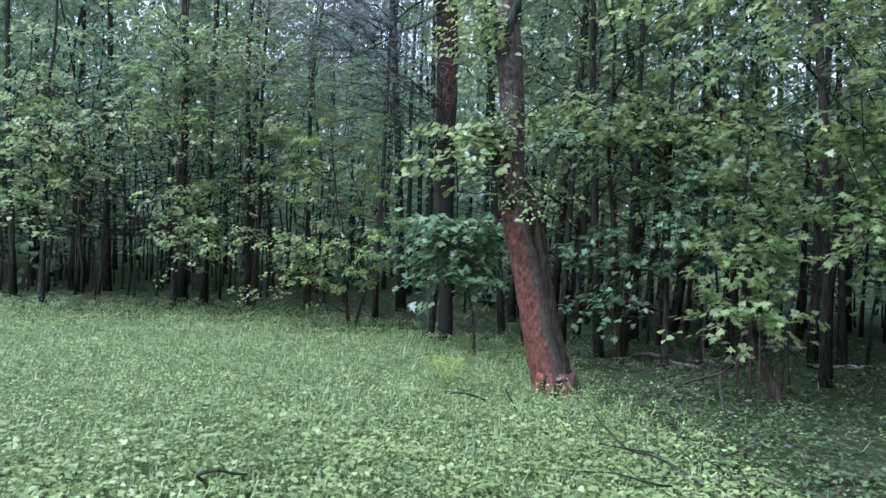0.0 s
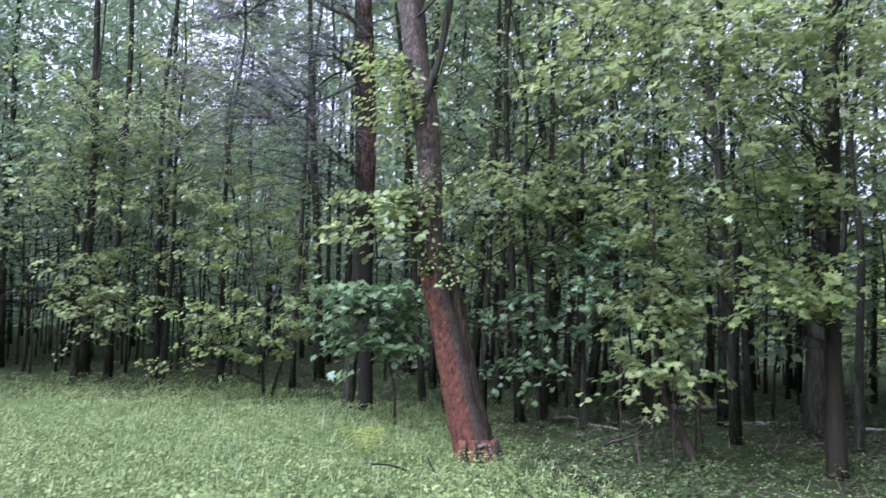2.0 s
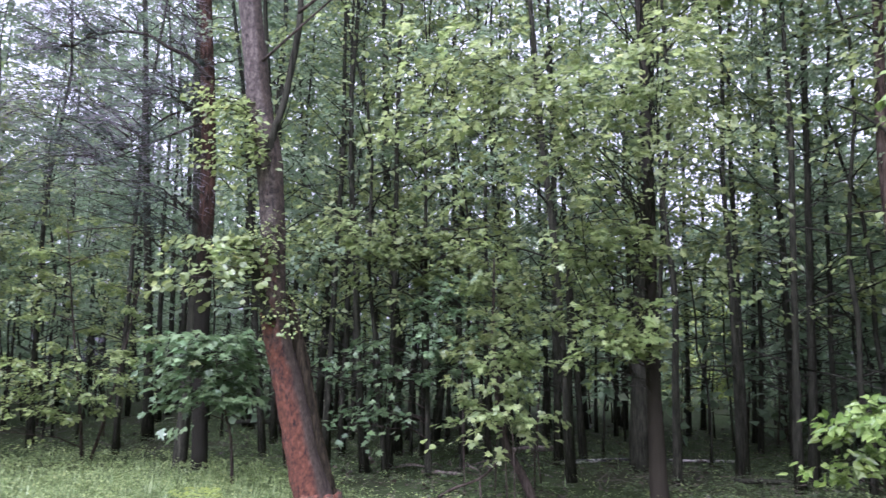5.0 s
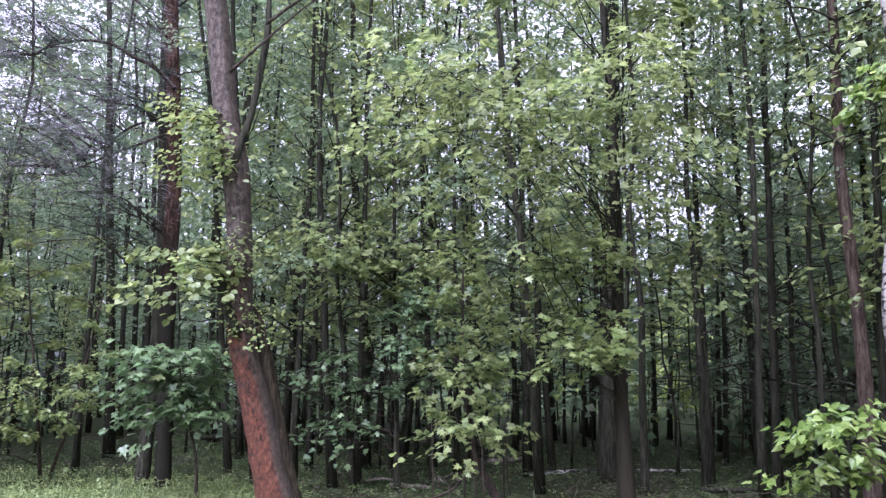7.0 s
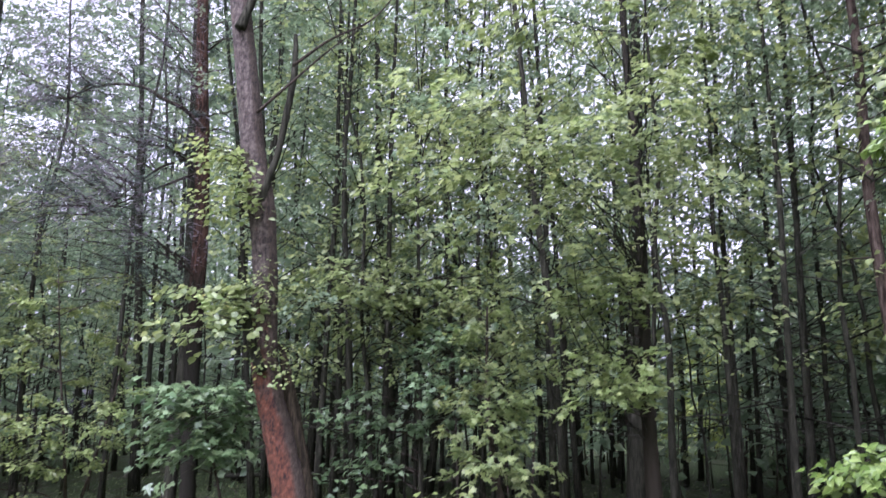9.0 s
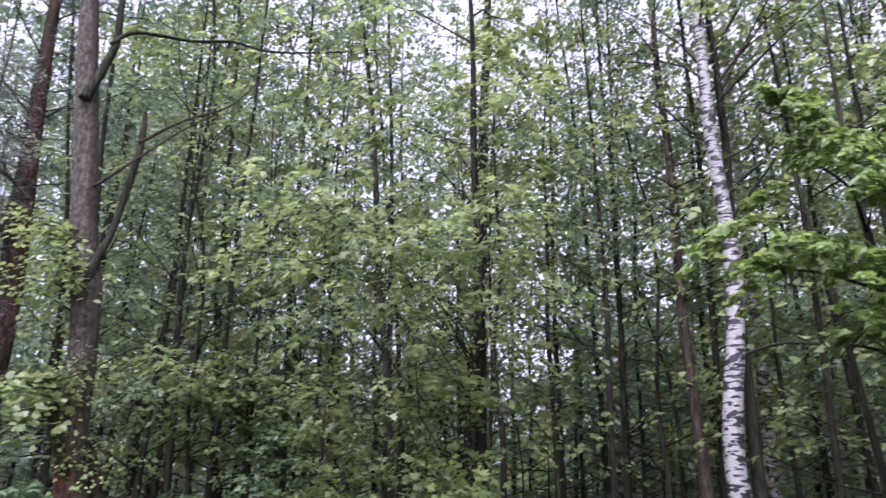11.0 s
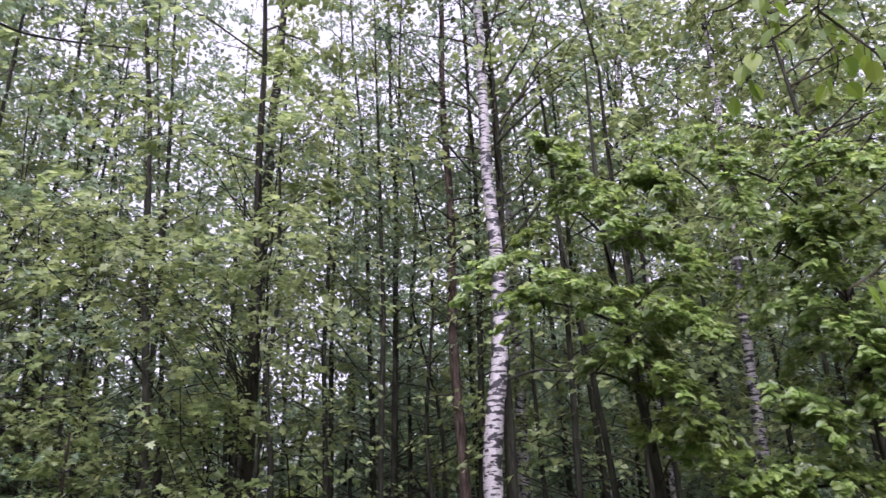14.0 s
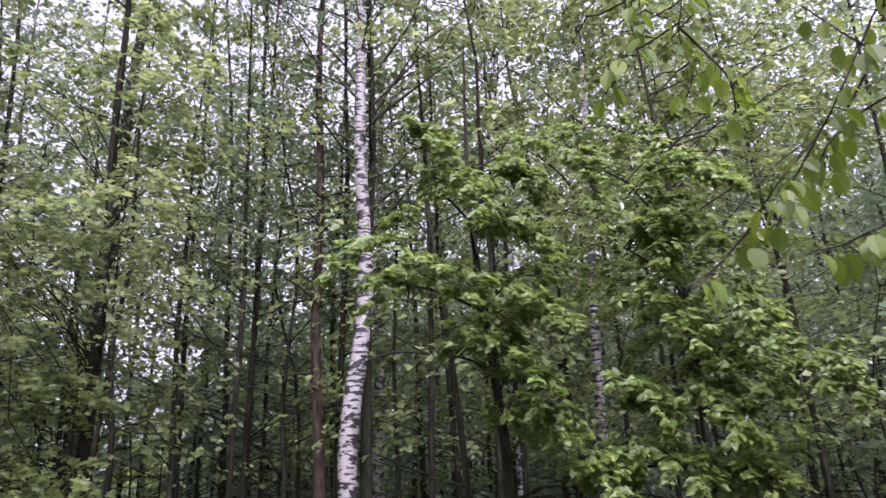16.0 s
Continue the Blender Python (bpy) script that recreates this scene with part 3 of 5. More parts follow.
def scatter(count, near, far, kinds, weights, gap, sector=(-42, 102)):
    made = 0
    while made < count:
        az = wood_rng.uniform(*sector)
        lo = edge(az) + 0.8 if near is None else near
        d = math.sqrt(wood_rng.uniform(lo ** 2, far ** 2))
        if 37.6 < az < 41.2 and d > 20:
            continue
        if 6 < az < 41 and d > 31:
            continue
        if 37.4 < az < 41.4 and d > 12 and kinds[0] in ("thicket", "leafy", "deep"):
            continue
        x, y = d * math.sin(radians(az)), d * math.cos(radians(az))
        if min((x - a) ** 2 + (y - b) ** 2 for a, b in STANDS + HEROES) < gap ** 2:
            continue
        lean = -0.05 * np.array((math.sin(radians(27)), math.cos(radians(27)))) + wood_rng.normal(0, 0.03, 2)
        kind = str(wood_rng.choice(kinds, p=weights))
        if kind in ("leafy", "young") and az < -12:
            # the far side of the glade is all bare dark stems
            kind = "pole"
        plant(kind, x, y, lean, wood_rng.uniform(0.8, 1.1))
        made += 1


scatter(44, None, 22, ("tall", "leafy", "young"), (0.1, 0.5, 0.4), 0.85)
scatter(3, 11, 14, ("leafy",), (1.0,), 0.7, (34, 54))
scatter(4, 10.5, 13.5, ("leafy", "young"), (0.6, 0.4), 0.7, (53, 63))
scatter(10, 9.3, 14, ("leafy",), (1.0,), 0.9, (62, 100))
scatter(6, 12.5, 17, ("leafy",), (1.0,), 0.7, (9, 27))
scatter(40, None, 27, ("pole",), (1.0,), 0.5)
scatter(28, 11, 24, ("pole",), (1.0,), 0.35, (14, 52))
scatter(48, None, 28, ("pole",), (1.0,), 0.4, (-42, -6))
scatter(10, 19, 30, ("thicket",), (1.0,), 0.6, (-42, -6))
scatter(24, 14, 26, ("thicket",), (1.0,), 0.6, (43, 66))
scatter(58, 21, 46, ("deep",), (1.0,), 1.3)
scatter(70, 17, 46, ("thicket",), (1.0,), 0.9)
scatter(30, 13, 28, ("thicket",), (1.0,), 0.6, (50, 86))
scatter(26, 15, 34, ("deep",), (1.0,), 0.9, (42, 74))
scatter(26, 10, 24, ("thicket", "pole"), (0.6, 0.4), 0.7, (80, 110))
scatter(16, 13, 28, ("deep",), (1.0,), 1.0, (78, 112))
scatter(44, 17, 30, ("pole",), (1.0,), 0.35, (-46, -8))
scatter(46, 22, 46, ("deep",), (1.0,), 1.0, (-46, 6))
scatter(26, 25, 44, ("thicket",), (1.0,), 0.8, (-46, 6))
scatter(16, 18, 34, ("pole",), (1.0,), 0.35, (-46, -6))
scatter(30, 15.5, 30, ("deep",), (1.0,), 0.8, (2, 50))
scatter(14, 15, 28, ("thicket",), (1.0,), 0.8, (4, 50))
scatter(12, 16, 27, ("deep",), (1.0,), 0.8, (-7, 12))
scatter(12, 19, 32, ("deep",), (1.0,), 0.8, (-40, -7))


# bushes added for the sunlit gap; its light is put into the leaf colour
bush = plain_tree("bright_bush", "bush in the open behind the wood, yellow-green brightened for the lit gap", "bush", "bushes in the open behind the wood", TWIG, LEAF_FERN, 97, height=4.4, r0=0.03, low=0.25, limbs=18, reach=1.5, twigs=6, per=9, size=0.2, dead=0, wobble=0.3, sides=5, twiggy=False)
for k, (az, d, size) in enumerate(((39.6, 34, 1.0), (38.5, 37, 1.2), (40.7, 36, 0.9), (39.8, 41, 1.4))):
    m = upright(d * math.sin(radians(az)), d * math.cos(radians(az)), (0.0, 0.0), 1.7 * k, size)
    if k:
        copy_thing(bush, m)
    else:
        bush.matrix_basis = m


def far_woods():
    """Closed foliage behind the last trees that can be told apart."""
    rng = np.random.default_rng(77)
    b = Build()
    n = 1800
    az = np.where(rng.uniform(0, 1, n) < 0.78, rng.uniform(-50, 118, n), rng.uniform(48, 100, n))
    az = az[~((az > 37.4) & (az < 41.4) & (rng.uniform(0, 1, n) < 0.8))]
    n = len(az)
    d, z = rng.uniform(44, 62, n), rng.uniform(0, 1, n) * np.interp(az, (-10, 6, 42, 62), (14, 12, 12, 18)) + 0.3
    c = np.c_[d * np.sin(np.radians(az)), d * np.cos(np.radians(az)), z]
    per = 36
    P = np.repeat(c, per, 0) + rng.normal(0, 1, (n * per, 3)) * (1.3, 1.3, 0.7)
    P[:, 2] = np.maximum(P[:, 2], 0.1)
    b.leaves(P, rng.normal(0, 1, P.shape), np.array((0, 0, 1.0)) + rng.normal(0, 0.6, P.shape), rng.uniform(0.25, 0.42, len(P)), 0.8)
    n = 1500
    az, d = rng.uniform(-60, 120, n), rng.uniform(64, 78, n)
    c = np.c_[d * np.sin(np.radians(az)), d * np.cos(np.radians(az)), rng.uniform(0.3, 1, n) ** 1.3 * np.interp(az, (-10, 6, 60, 75), (20, 15, 15, 19))]
    P = np.repeat(c, 12, 0) + rng.normal(0, 1, (n * 12, 3)) * (2.0, 2.0, 0.9)
    P[:, 2] = np.maximum(P[:, 2], 0.2)
    b.leaves(P, rng.normal(0, 1, P.shape), rng.normal(0, 1, P.shape), rng.uniform(0.8, 1.4, len(P)), 0.8)
    n = 800
    az, d = rng.uniform(-52, 110, n), rng.uniform(50, 64, n)
    c = np.c_[d * np.sin(np.radians(az)), d * np.cos(np.radians(az)), rng.uniform(0.2, 5.5, n)]
    P = np.repeat(c, 16, 0) + rng.normal(0, 1, (n * 16, 3)) * (1.6, 1.6, 0.7)
    P[:, 2] = np.maximum(P[:, 2], 0.2)
    b.leaves(P, rng.normal(0, 1, P.shape), np.array((0, 0, 1.0)) + rng.normal(0, 0.8, P.shape), rng.uniform(0.5, 0.9, len(P)), 0.8)
    # woods behind and beside the viewer, unseen, added to block low sky light
    n = 2200
    az = rng.uniform(112, 318, n)
    near = np.interp(az, (112, 130, 160, 270, 318), (9.5, 11, 20, 26, 20))
    d = near + rng.uniform(0, 9, n)
    c = np.c_[d * np.sin(np.radians(az)), d * np.cos(np.radians(az)), rng.uniform(0.5, 11, n)]
    P = np.repeat(c, 16, 0) + rng.normal(0, 1, (n * 16, 3)) * (1.0, 1.0, 0.6)
    P[:, 2] = np.maximum(P[:, 2], 0.2)
    b.leaves(P, rng.normal(0, 1, P.shape), np.array((0, 0, 1.0)) + rng.normal(0, 0.7, P.shape), rng.uniform(0.35, 0.6, len(P)), 0.8)
    tagged(new("far_woods", b.mesh("far_woods", LEAF_FAR)), "hazy green foliage deep in the wood and unseen foliage behind the viewer", "trees", kind="stuff")


far_woods()


def canopy():
    """The closed upper storey of the wood, in clumps with gaps between; coarser far away."""
    rng = np.random.default_rng(78)
    b = Build()
    for n, near, far, per, small, large in ((1150, None, 33, 95, 0.1, 0.18), (1550, 32, 72, 46, 0.4, 0.62)):
        az = rng.uniform(-52, 112, n)
        if near is None:
            az = np.concatenate((az, rng.uniform(5, 32, 380), rng.uniform(-46, -6, 400), rng.uniform(-4, 15, 320), rng.uniform(60, 102, 240)))
            n = len(az)
        lo = np.array([edge(a) + 1.6 for a in az]) if near is None else np.full(n, near)
        d = np.sqrt(rng.uniform(lo ** 2, far ** 2))
        c = np.c_[d * np.sin(np.radians(az)), d * np.cos(np.radians(az)), rng.uniform(7.5 if near is None else 10, 18, n)]
        c = c[~((az > 36.4) & (az < 42.2) & (d > 22)) & ~((az > 6) & (az < 62) & (d > 29) & (rng.uniform(0, 1, n) < np.interp(az, (6, 12, 38, 43), (0.2, 0.85, 0.85, 0.1))))]
        c = c[~((c[:, 1] > 0.6 * c[:, 0]) & (c[:, 1] < 3.2 * c[:, 0]) & (c[:, 2] > 1.6 + 0.5 * np.hypot(c[:, 0], c[:, 1])) & (rng.uniform(0, 1, len(c)) < 0.4))]
        # crowns stand apart: a slow noise opens gaps between them
        c = c[np.array([noise.noise((0.16 * q[0], 0.16 * q[1], 0.12 * q[2] + 7.0)) for q in c]) > -0.06]
        n = len(c)
        P = np.repeat(c, per, 0) + rng.normal(0, 1, (n * per, 3)) * (0.95, 0.95, 0.35)
        b.leaves(P, rng.normal(0, 1, P.shape), np.array((0, 0, 1.0)) + rng.normal(0, 0.45, P.shape), rng.uniform(small, large, len(P)), 0.8)
    # foliage along the wood's edge that hides the upper trunks
    n = 300
    az = rng.uniform(8, 60, n)
    d = np.array([edge(a) for a in az]) + rng.uniform(-0.2, 5, n)
    c = np.c_[d * np.sin(np.radians(az)), d * np.cos(np.radians(az)), 1.6 + d * np.tan(np.radians(rng.uniform(10, 33, n)))]
    c = c[np.array([noise.noise((0.3 * q[0], 0.3 * q[1], 0.3 * q[2] + 3.0)) for q in c]) > -0.1]
    n = len(c)
    P = np.repeat(c, 70, 0) + rng.normal(0, 1, (n * 70, 3)) * (0.55, 0.55, 0.2)
    b.leaves(P, rng.normal(0, 1, P.shape), np.array((0, 0, 1.0)) + rng.normal(0, 0.4, P.shape), rng.uniform(0.06, 0.11, len(P)), 0.8)
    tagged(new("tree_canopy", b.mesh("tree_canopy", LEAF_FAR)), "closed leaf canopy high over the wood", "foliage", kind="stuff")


canopy()


# ---------------------------------------------------------------- tools for single trees
def polyline(points, k=6):
    """A smooth path through a few points; further columns, such as the radius, go along."""
    p = np.array(points, float)
    out = []
    for u in np.linspace(0, len(p) - 1, (len(p) - 1) * k + 1):
        i = min(int(u), len(p) - 2)
        f = u - i
        p0, p1, p2, p3 = p[max(i - 1, 0)], p[i], p[i + 1], p[min(i + 2, len(p) - 1)]
        out.append(0.5 * ((2 * p1) + (-p0 + p2) * f + (2 * p0 - 5 * p1 + 4 * p2 - p3) * f * f + (-p0 + 3 * p1 - 3 * p2 + p3) * f ** 3))
    return np.array(out)


class Tree:
    """A single tree or bush: stems and boughs, each a part, the leaves of a bough under it."""

    def __init__(self, name, label, category, x, y, seed, group=""):
        self.x, self.y, self.rng = x, y, np.random.default_rng(seed)
        self.root = thing(name, label, category, group, Matrix.Translation((x, y, 0)))
        self.paths = []

    def own(self, p):
        p = np.array(p, float)
        p[..., 0] -= self.x
        p[..., 1] -= self.y
        return p

    def stem(self, name, points, mat, label="", k=5, sides=10, rough=0.03):
        """points: rows of x, y, z, radius in the world."""
        q = polyline(points, k)
        self.paths.append(q)
        b = Build()
        b.tube(self.own(q)[:, :3], np.maximum(q[:, 3], 0.002), sides, rough, self.rng)
        return part(name, b, mat, self.root, label, True)

    def bough(self, start, end, leafm, r=0.012, twigs=8, per=9, size=0.1, kind="ovate", droop=0.3, spread=0.5, wide=0.85, flat=0.4, bark=None, face=0.12, bare=0.22, loose=0.4, outward=0.3):
        start, end = np.array(start, float), np.array(end, float)
        d = end - start
        ln = max(math.hypot(d[0], d[1]), 0.15)
        wood, leaf = Build(), Build()
        spray(wood, leaf, self.rng, self.own(start), math.atan2(d[0], d[1]), ln, d[2] / ln + droop, r, twigs, per, size, kind, droop, spread, wide, 5, flat, face, bare, loose, outward)
        o = part("branch", wood, bark or TWIG, self.root, smooth=True)
        part("leaves", leaf, leafm, o)

    def from_stem(self, end, which=None, fall=0.25):
        """Where a bough to that end leaves the nearest stem, somewhat lower than the end."""
        best = None
        for i, q in enumerate(self.paths):
            if which is not None and i != which:
                continue
            u = np.linspace(0, len(q) - 1, 8 * len(q))
            q = np.stack([np.interp(u, np.arange(len(q)), q[:, j]) for j in range(3)], axis=1)
            far = np.hypot(q[:, 0] - end[0], q[:, 1] - end[1])
            cost = np.abs(q[:, 2] - (end[2] - fall * far)) + 0.3 * far
            k = int(np.argmin(cost))
            if best is None or cost[k] < best[0]:
                best = (cost[k], q[k, :3].copy())
        return best[1]

    def clothe(self, az, el, d, n, leafm, which=None, fall=0.25, **kw):
        """n boughs that end in a box of headings, elevations and distances."""
        for k in range(n):
            # golden-ratio steps spread the ends evenly over the box
            u, v = (k * 0.618 + self.rng.uniform(0, 0.15)) % 1, (k + self.rng.uniform(0.1, 0.9)) / n
            e = place(az[0] + u * (az[1] - az[0]), el[0] + v * (el[1] - el[0]), self.rng.uniform(*d))
            self.bough(self.from_stem(e, which, fall * self.rng.uniform(0.3, 2.8)), e, leafm, **kw)

    def crown(self, low, high, n, reach, leafm, which=0, rise=0.35, **kw):
        """n boughs round a stem between two heights."""
        turn = self.rng.uniform(0, 6.28)
        q = self.paths[which]
        for i in range(n):
            u = (i + self.rng.uniform(0, 0.9)) / n
            s = np.array([np.interp(low + (high - low) * u, q[:, 2], q[:, j]) for j in range(3)])
            turn += 2.4 + self.rng.normal(0, 0.35)
            ln = (reach[0] + (reach[1] - reach[0]) * u) * self.rng.uniform(0.7, 1.2)
            self.bough(s, s + ln * np.array((math.sin(turn), math.cos(turn), rise + self.rng.normal(0, 0.12))), leafm, **kw)


def column(x, y, dia, lean, height, rng, wob=0.03, top=0.12, n=9):
    """Rows for a nearly straight trunk."""
    z = np.linspace(0, height, n)
    w = rng.normal(0, wob, (n, 2)) * (z > 1.5)[:, None]
    p = np.c_[x + z * lean[0] + w[:, 0], y + z * lean[1] + w[:, 1], z, dia / 2 * (1 - (1 - top) * z / height)]
    p[0, 2], p[0, 3] = -0.1, dia / 2 * 1.3
    return p


# ---------------------------------------------------------------- the leaning red tree
red = Tree("leaning_tree", "leaning old tree with rust-red lower bark beside the meadow", "tree", 1.32, 8.25, 41)


def sighted(rows, d):
    """Rows of heading, elevation and radius at one distance, as rows of x, y, z, radius."""
    return [(*place(a, e, d), r) for a, e, r in rows]


red.stem("trunk", sighted(((9.45, -11.9, 0.27), (9.2, -10.6, 0.222), (8.1, -6.9, 0.182), (7.0, -2.4, 0.165), (6.0, 1.2, 0.155), (5.3, 4.4, 0.148), (5.1, 8.4, 0.143), (4.8, 12.7, 0.145), (4.2, 16.7, 0.155),
                           (3.4, 20.0, 0.14), (2.5, 25.5, 0.135), (1.2, 32.0, 0.12), (0.0, 38, 0.1), (-1.5, 47, 0.07), (-2.5, 55, 0.02)), 8.35), BARK_RED, "rough bark coated rust red", 6, 24, 0.035)
red.stem("stem", sighted(((10.35, -11.6, 0.17), (10.0, -9.8, 0.135), (9.2, -6.8, 0.115), (8.4, -3.3, 0.105), (7.7, 0.2, 0.092), (7.2, 2.6, 0.07), (6.8, 4.4, 0.05), (6.5, 5.6, 0.03)), 8.45), BARK_MOSS, "dark mossy second stem", 5, 12, 0.04)
red.stem("limb", sighted(((4.2, 16.6, 0.075), (4.6, 18.2, 0.05), (5.3, 20.4, 0.042), (5.9, 23.9, 0.042), (6.3, 27.0, 0.04), (6.2, 29.5, 0.025)), 8.25), BARK, "broken snag with pale torn wood", 5, 9, 0.05)
red.stem("limb", sighted(((5.2, 3.4, 0.06), (4.4, 5.2, 0.055), (3.9, 7.0, 0.05), (3.7, 8.1, 0.035)), 8.2), BARK, "short stub", 4, 8, 0.04)
red.stem("limb", sighted(((1.5, 29.4, 0.07), (2.0, 30.6, 0.055), (2.5, 32.0, 0.05), (3.0, 34.0, 0.045), (2.8, 37, 0.04), (3.2, 42, 0.02)), 8.2), BARK, "dark upright limb", 4, 8, 0.04)
red.stem("limb", sighted(((2.6, 33.6, 0.026), (4.4, 34.9, 0.023), (8.9, 35.3, 0.02), (12.4, 35.9, 0.018), (15.7, 35.7, 0.015), (21.3, 36.3, 0.011), (26.7, 36.9, 0.004)), 8.0), BARK, "long bare limb reaching over the clearing", 5, 7, 0.1)
red.stem("limb", sighted(((6.1, 27.2, 0.022), (9.1, 29.4, 0.016), (12.7, 31.1, 0.012), (15.1, 33.3, 0.008), (17.3, 34.8, 0.004)), 8.1), TWIG, "thin dead twig", 4, 5, 0.03)
red.stem("limb", sighted(((3.4, 23.4, 0.02), (6.1, 26.0, 0.016), (9.2, 28.7, 0.01), (12.3, 30.8, 0.004)), 8.1), TWIG, "thin dead twig", 4, 5, 0.03)
red.clothe((-3.1, 3.5), (6.5, 10.5), (7.6, 8.2), 7, LEAF_WOOD, 0, 0.1, size=0.09, kind="ovate", wide=1.0, twigs=8, per=8, spread=0.45)
red.clothe((-1.8, 3.0), (15.5, 21.5), (7.8, 8.5), 9, LEAF_HAZEL, 0, 0.2, size=0.075, kind="ovate", twigs=8, per=9, spread=0.6, loose=1.0)
red.clothe((2.6, 5.9), (7.7, 11.8), (7.9, 8.2), 8, LEAF_HAZEL, 0, 0.1, r=0.004, size=0.05, kind="ovate", twigs=6, per=6, spread=0.8, loose=1.6)
red.clothe((5.1, 8.3), (3.0, 6.1), (7.95, 8.2), 6, LEAF_HAZEL, 0, 0.1, r=0.004, size=0.05, kind="ovate", twigs=6, per=6, spread=0.8, loose=1.6)
red.crown(7.5, 13.2, 18, (1.6, 0.8), LEAF_WOOD, twigs=8, per=10, size=0.1, kind="far")

# ---------------------------------------------------------------- pines
pine = Tree("pine", "twin-stemmed pine with reddish upper bark at the wood's edge", "tree", 0.0, 12.4, 42)
pine.stem("trunk", sighted(((-0.85, -7.9, 0.13), (-0.75, -5, 0.105), (-0.5, 1.9, 0.115), (-0.6, 8.4, 0.11), (-0.9, 14.8, 0.1), (-1.3, 21.1, 0.095), (-2.0, 33, 0.08), (-3, 50, 0.03)), 12.5), BARK, "", 5, 12)
pine.stem("trunk", sighted(((0.6, -7.8, 0.15), (0.5, -5.5, 0.12), (0.1, 2.0, 0.125), (-0.05, 8.4, 0.125), (-0.2, 14.9, 0.125), (-0.7, 21.2, 0.115), (-1.3, 27.2, 0.105), (-2.2, 38, 0.08), (-3, 52, 0.03)), 12.3), BARK_PINE, "reddish flaking bark", 5, 12)
pine.stem("limb", sighted(((-0.6, 21.6, 0.045), (-2.2, 22.9, 0.036), (-3.8, 23.4, 0.032), (-5.4, 24.0, 0.028), (-7.3, 23.9, 0.022), (-9.2, 23.2, 0.016), (-10.6, 22.2, 0.008)), 11.6), TWIG, "arched bare bough", 5, 6)
pine.stem("limb", sighted(((-0.6, 19.8, 0.03), (-2.3, 19.0, 0.022), (-3.7, 18.3, 0.018), (-6.6, 15.5, 0.008)), 11.9), TWIG, "bare side bough", 4, 5)
pine.stem("limb", sighted(((-0.5, 18.5, 0.028), (-3.0, 17.2, 0.02), (-5.5, 15.8, 0.015), (-7.7, 14.5, 0.006)), 11.8), TWIG, "bare side bough", 4, 5)
pine.clothe((-14, -3), (11, 26), (10.8, 12.4), 44, NEEDLES, None, 0.15, r=0.016, size=0.1, kind="needle", twigs=16, per=26, spread=0.42, wide=0.07, flat=1.2, droop=0.25)
pine.clothe((-17, -2), (13, 32), (9.8, 12.2), 40, DRY_TWIGS, None, 0.1, r=0.01, size=0.15, kind="needle", twigs=15, per=20, spread=0.6, wide=0.05, flat=1.4, droop=0.35, loose=0.7)
pine.clothe((-4, 4.5), (20, 38), (11.4, 13.0), 18, NEEDLES, None, 0.15, r=0.014, size=0.11, kind="needle", twigs=14, per=26, spread=0.5, wide=0.08, flat=1.2, droop=0.25)
pine.crown(7.5, 14.5, 16, (2.4, 1.0), NEEDLES, r=0.02, size=0.13, kind="needle", twigs=11, per=30, wide=0.14, flat=1.2)
bare = Tree("bare_pine", "straight brown-barked pine with dead side twigs", "tree", 7.81, 6.25, 43)
bare.stem("trunk", column(7.81, 6.25, 0.18, (0.01, -0.013), 17, bare.rng), BARK_BROWN, "", 5, 12)
for k in range(16):
    z = 3.5 + 0.45 * k + bare.rng.uniform(-0.2, 0.2)
    a, ln = bare.rng.uniform(0, 6.28), bare.rng.uniform(0.4, 1.0)
    s = np.array((7.81 + 0.01 * z, 6.25 - 0.013 * z, z))
    e = s + ln * np.array((math.sin(a), math.cos(a), bare.rng.uniform(-0.2, 0.4)))
    bare.stem("twig", [(*s, 0.014), (*((s + e) / 2 + (0, 0, 0.04)), 0.009), (*e, 0.003)], TWIG, "dead twig", 3, 4)
for rows in (((52.0, 25.0), (50.6, 26.0), (49.1, 26.5), (47.8, 26.6)), ((52.0, 22.2), (51.5, 23.2), (50.7, 24.0)), ((52.0, 22.3), (53.5, 23.6), (54.2, 24.5)), ((52.0, 24.9), (53.9, 25.4), (55, 25.3)),
             ((52.1, 31.0), (53.8, 29.0), (55.1, 27.9)), ((52.1, 30.2), (51.3, 31.4), (49.8, 32.3)), ((51.8, 16.3), (50.4, 17.7), (48.8, 18.7)), ((52.1, 34.6), (51.0, 36.3), (49.3, 38.5)), ((52.1, 34.3), (50.6, 34.4), (49.1, 34.3))):
    bare.stem("limb", sighted([(p, q, 0.02 - 0.005 * i) for i, (p, q) in enumerate(rows)], 9.85), BARK, "dark dead branch", 3, 5)
bare.crown(9.5, 16, 14, (1.5, 0.6), NEEDLES, r=0.018, size=0.12, kind="needle", twigs=9, per=24, wide=0.14, flat=1.2)

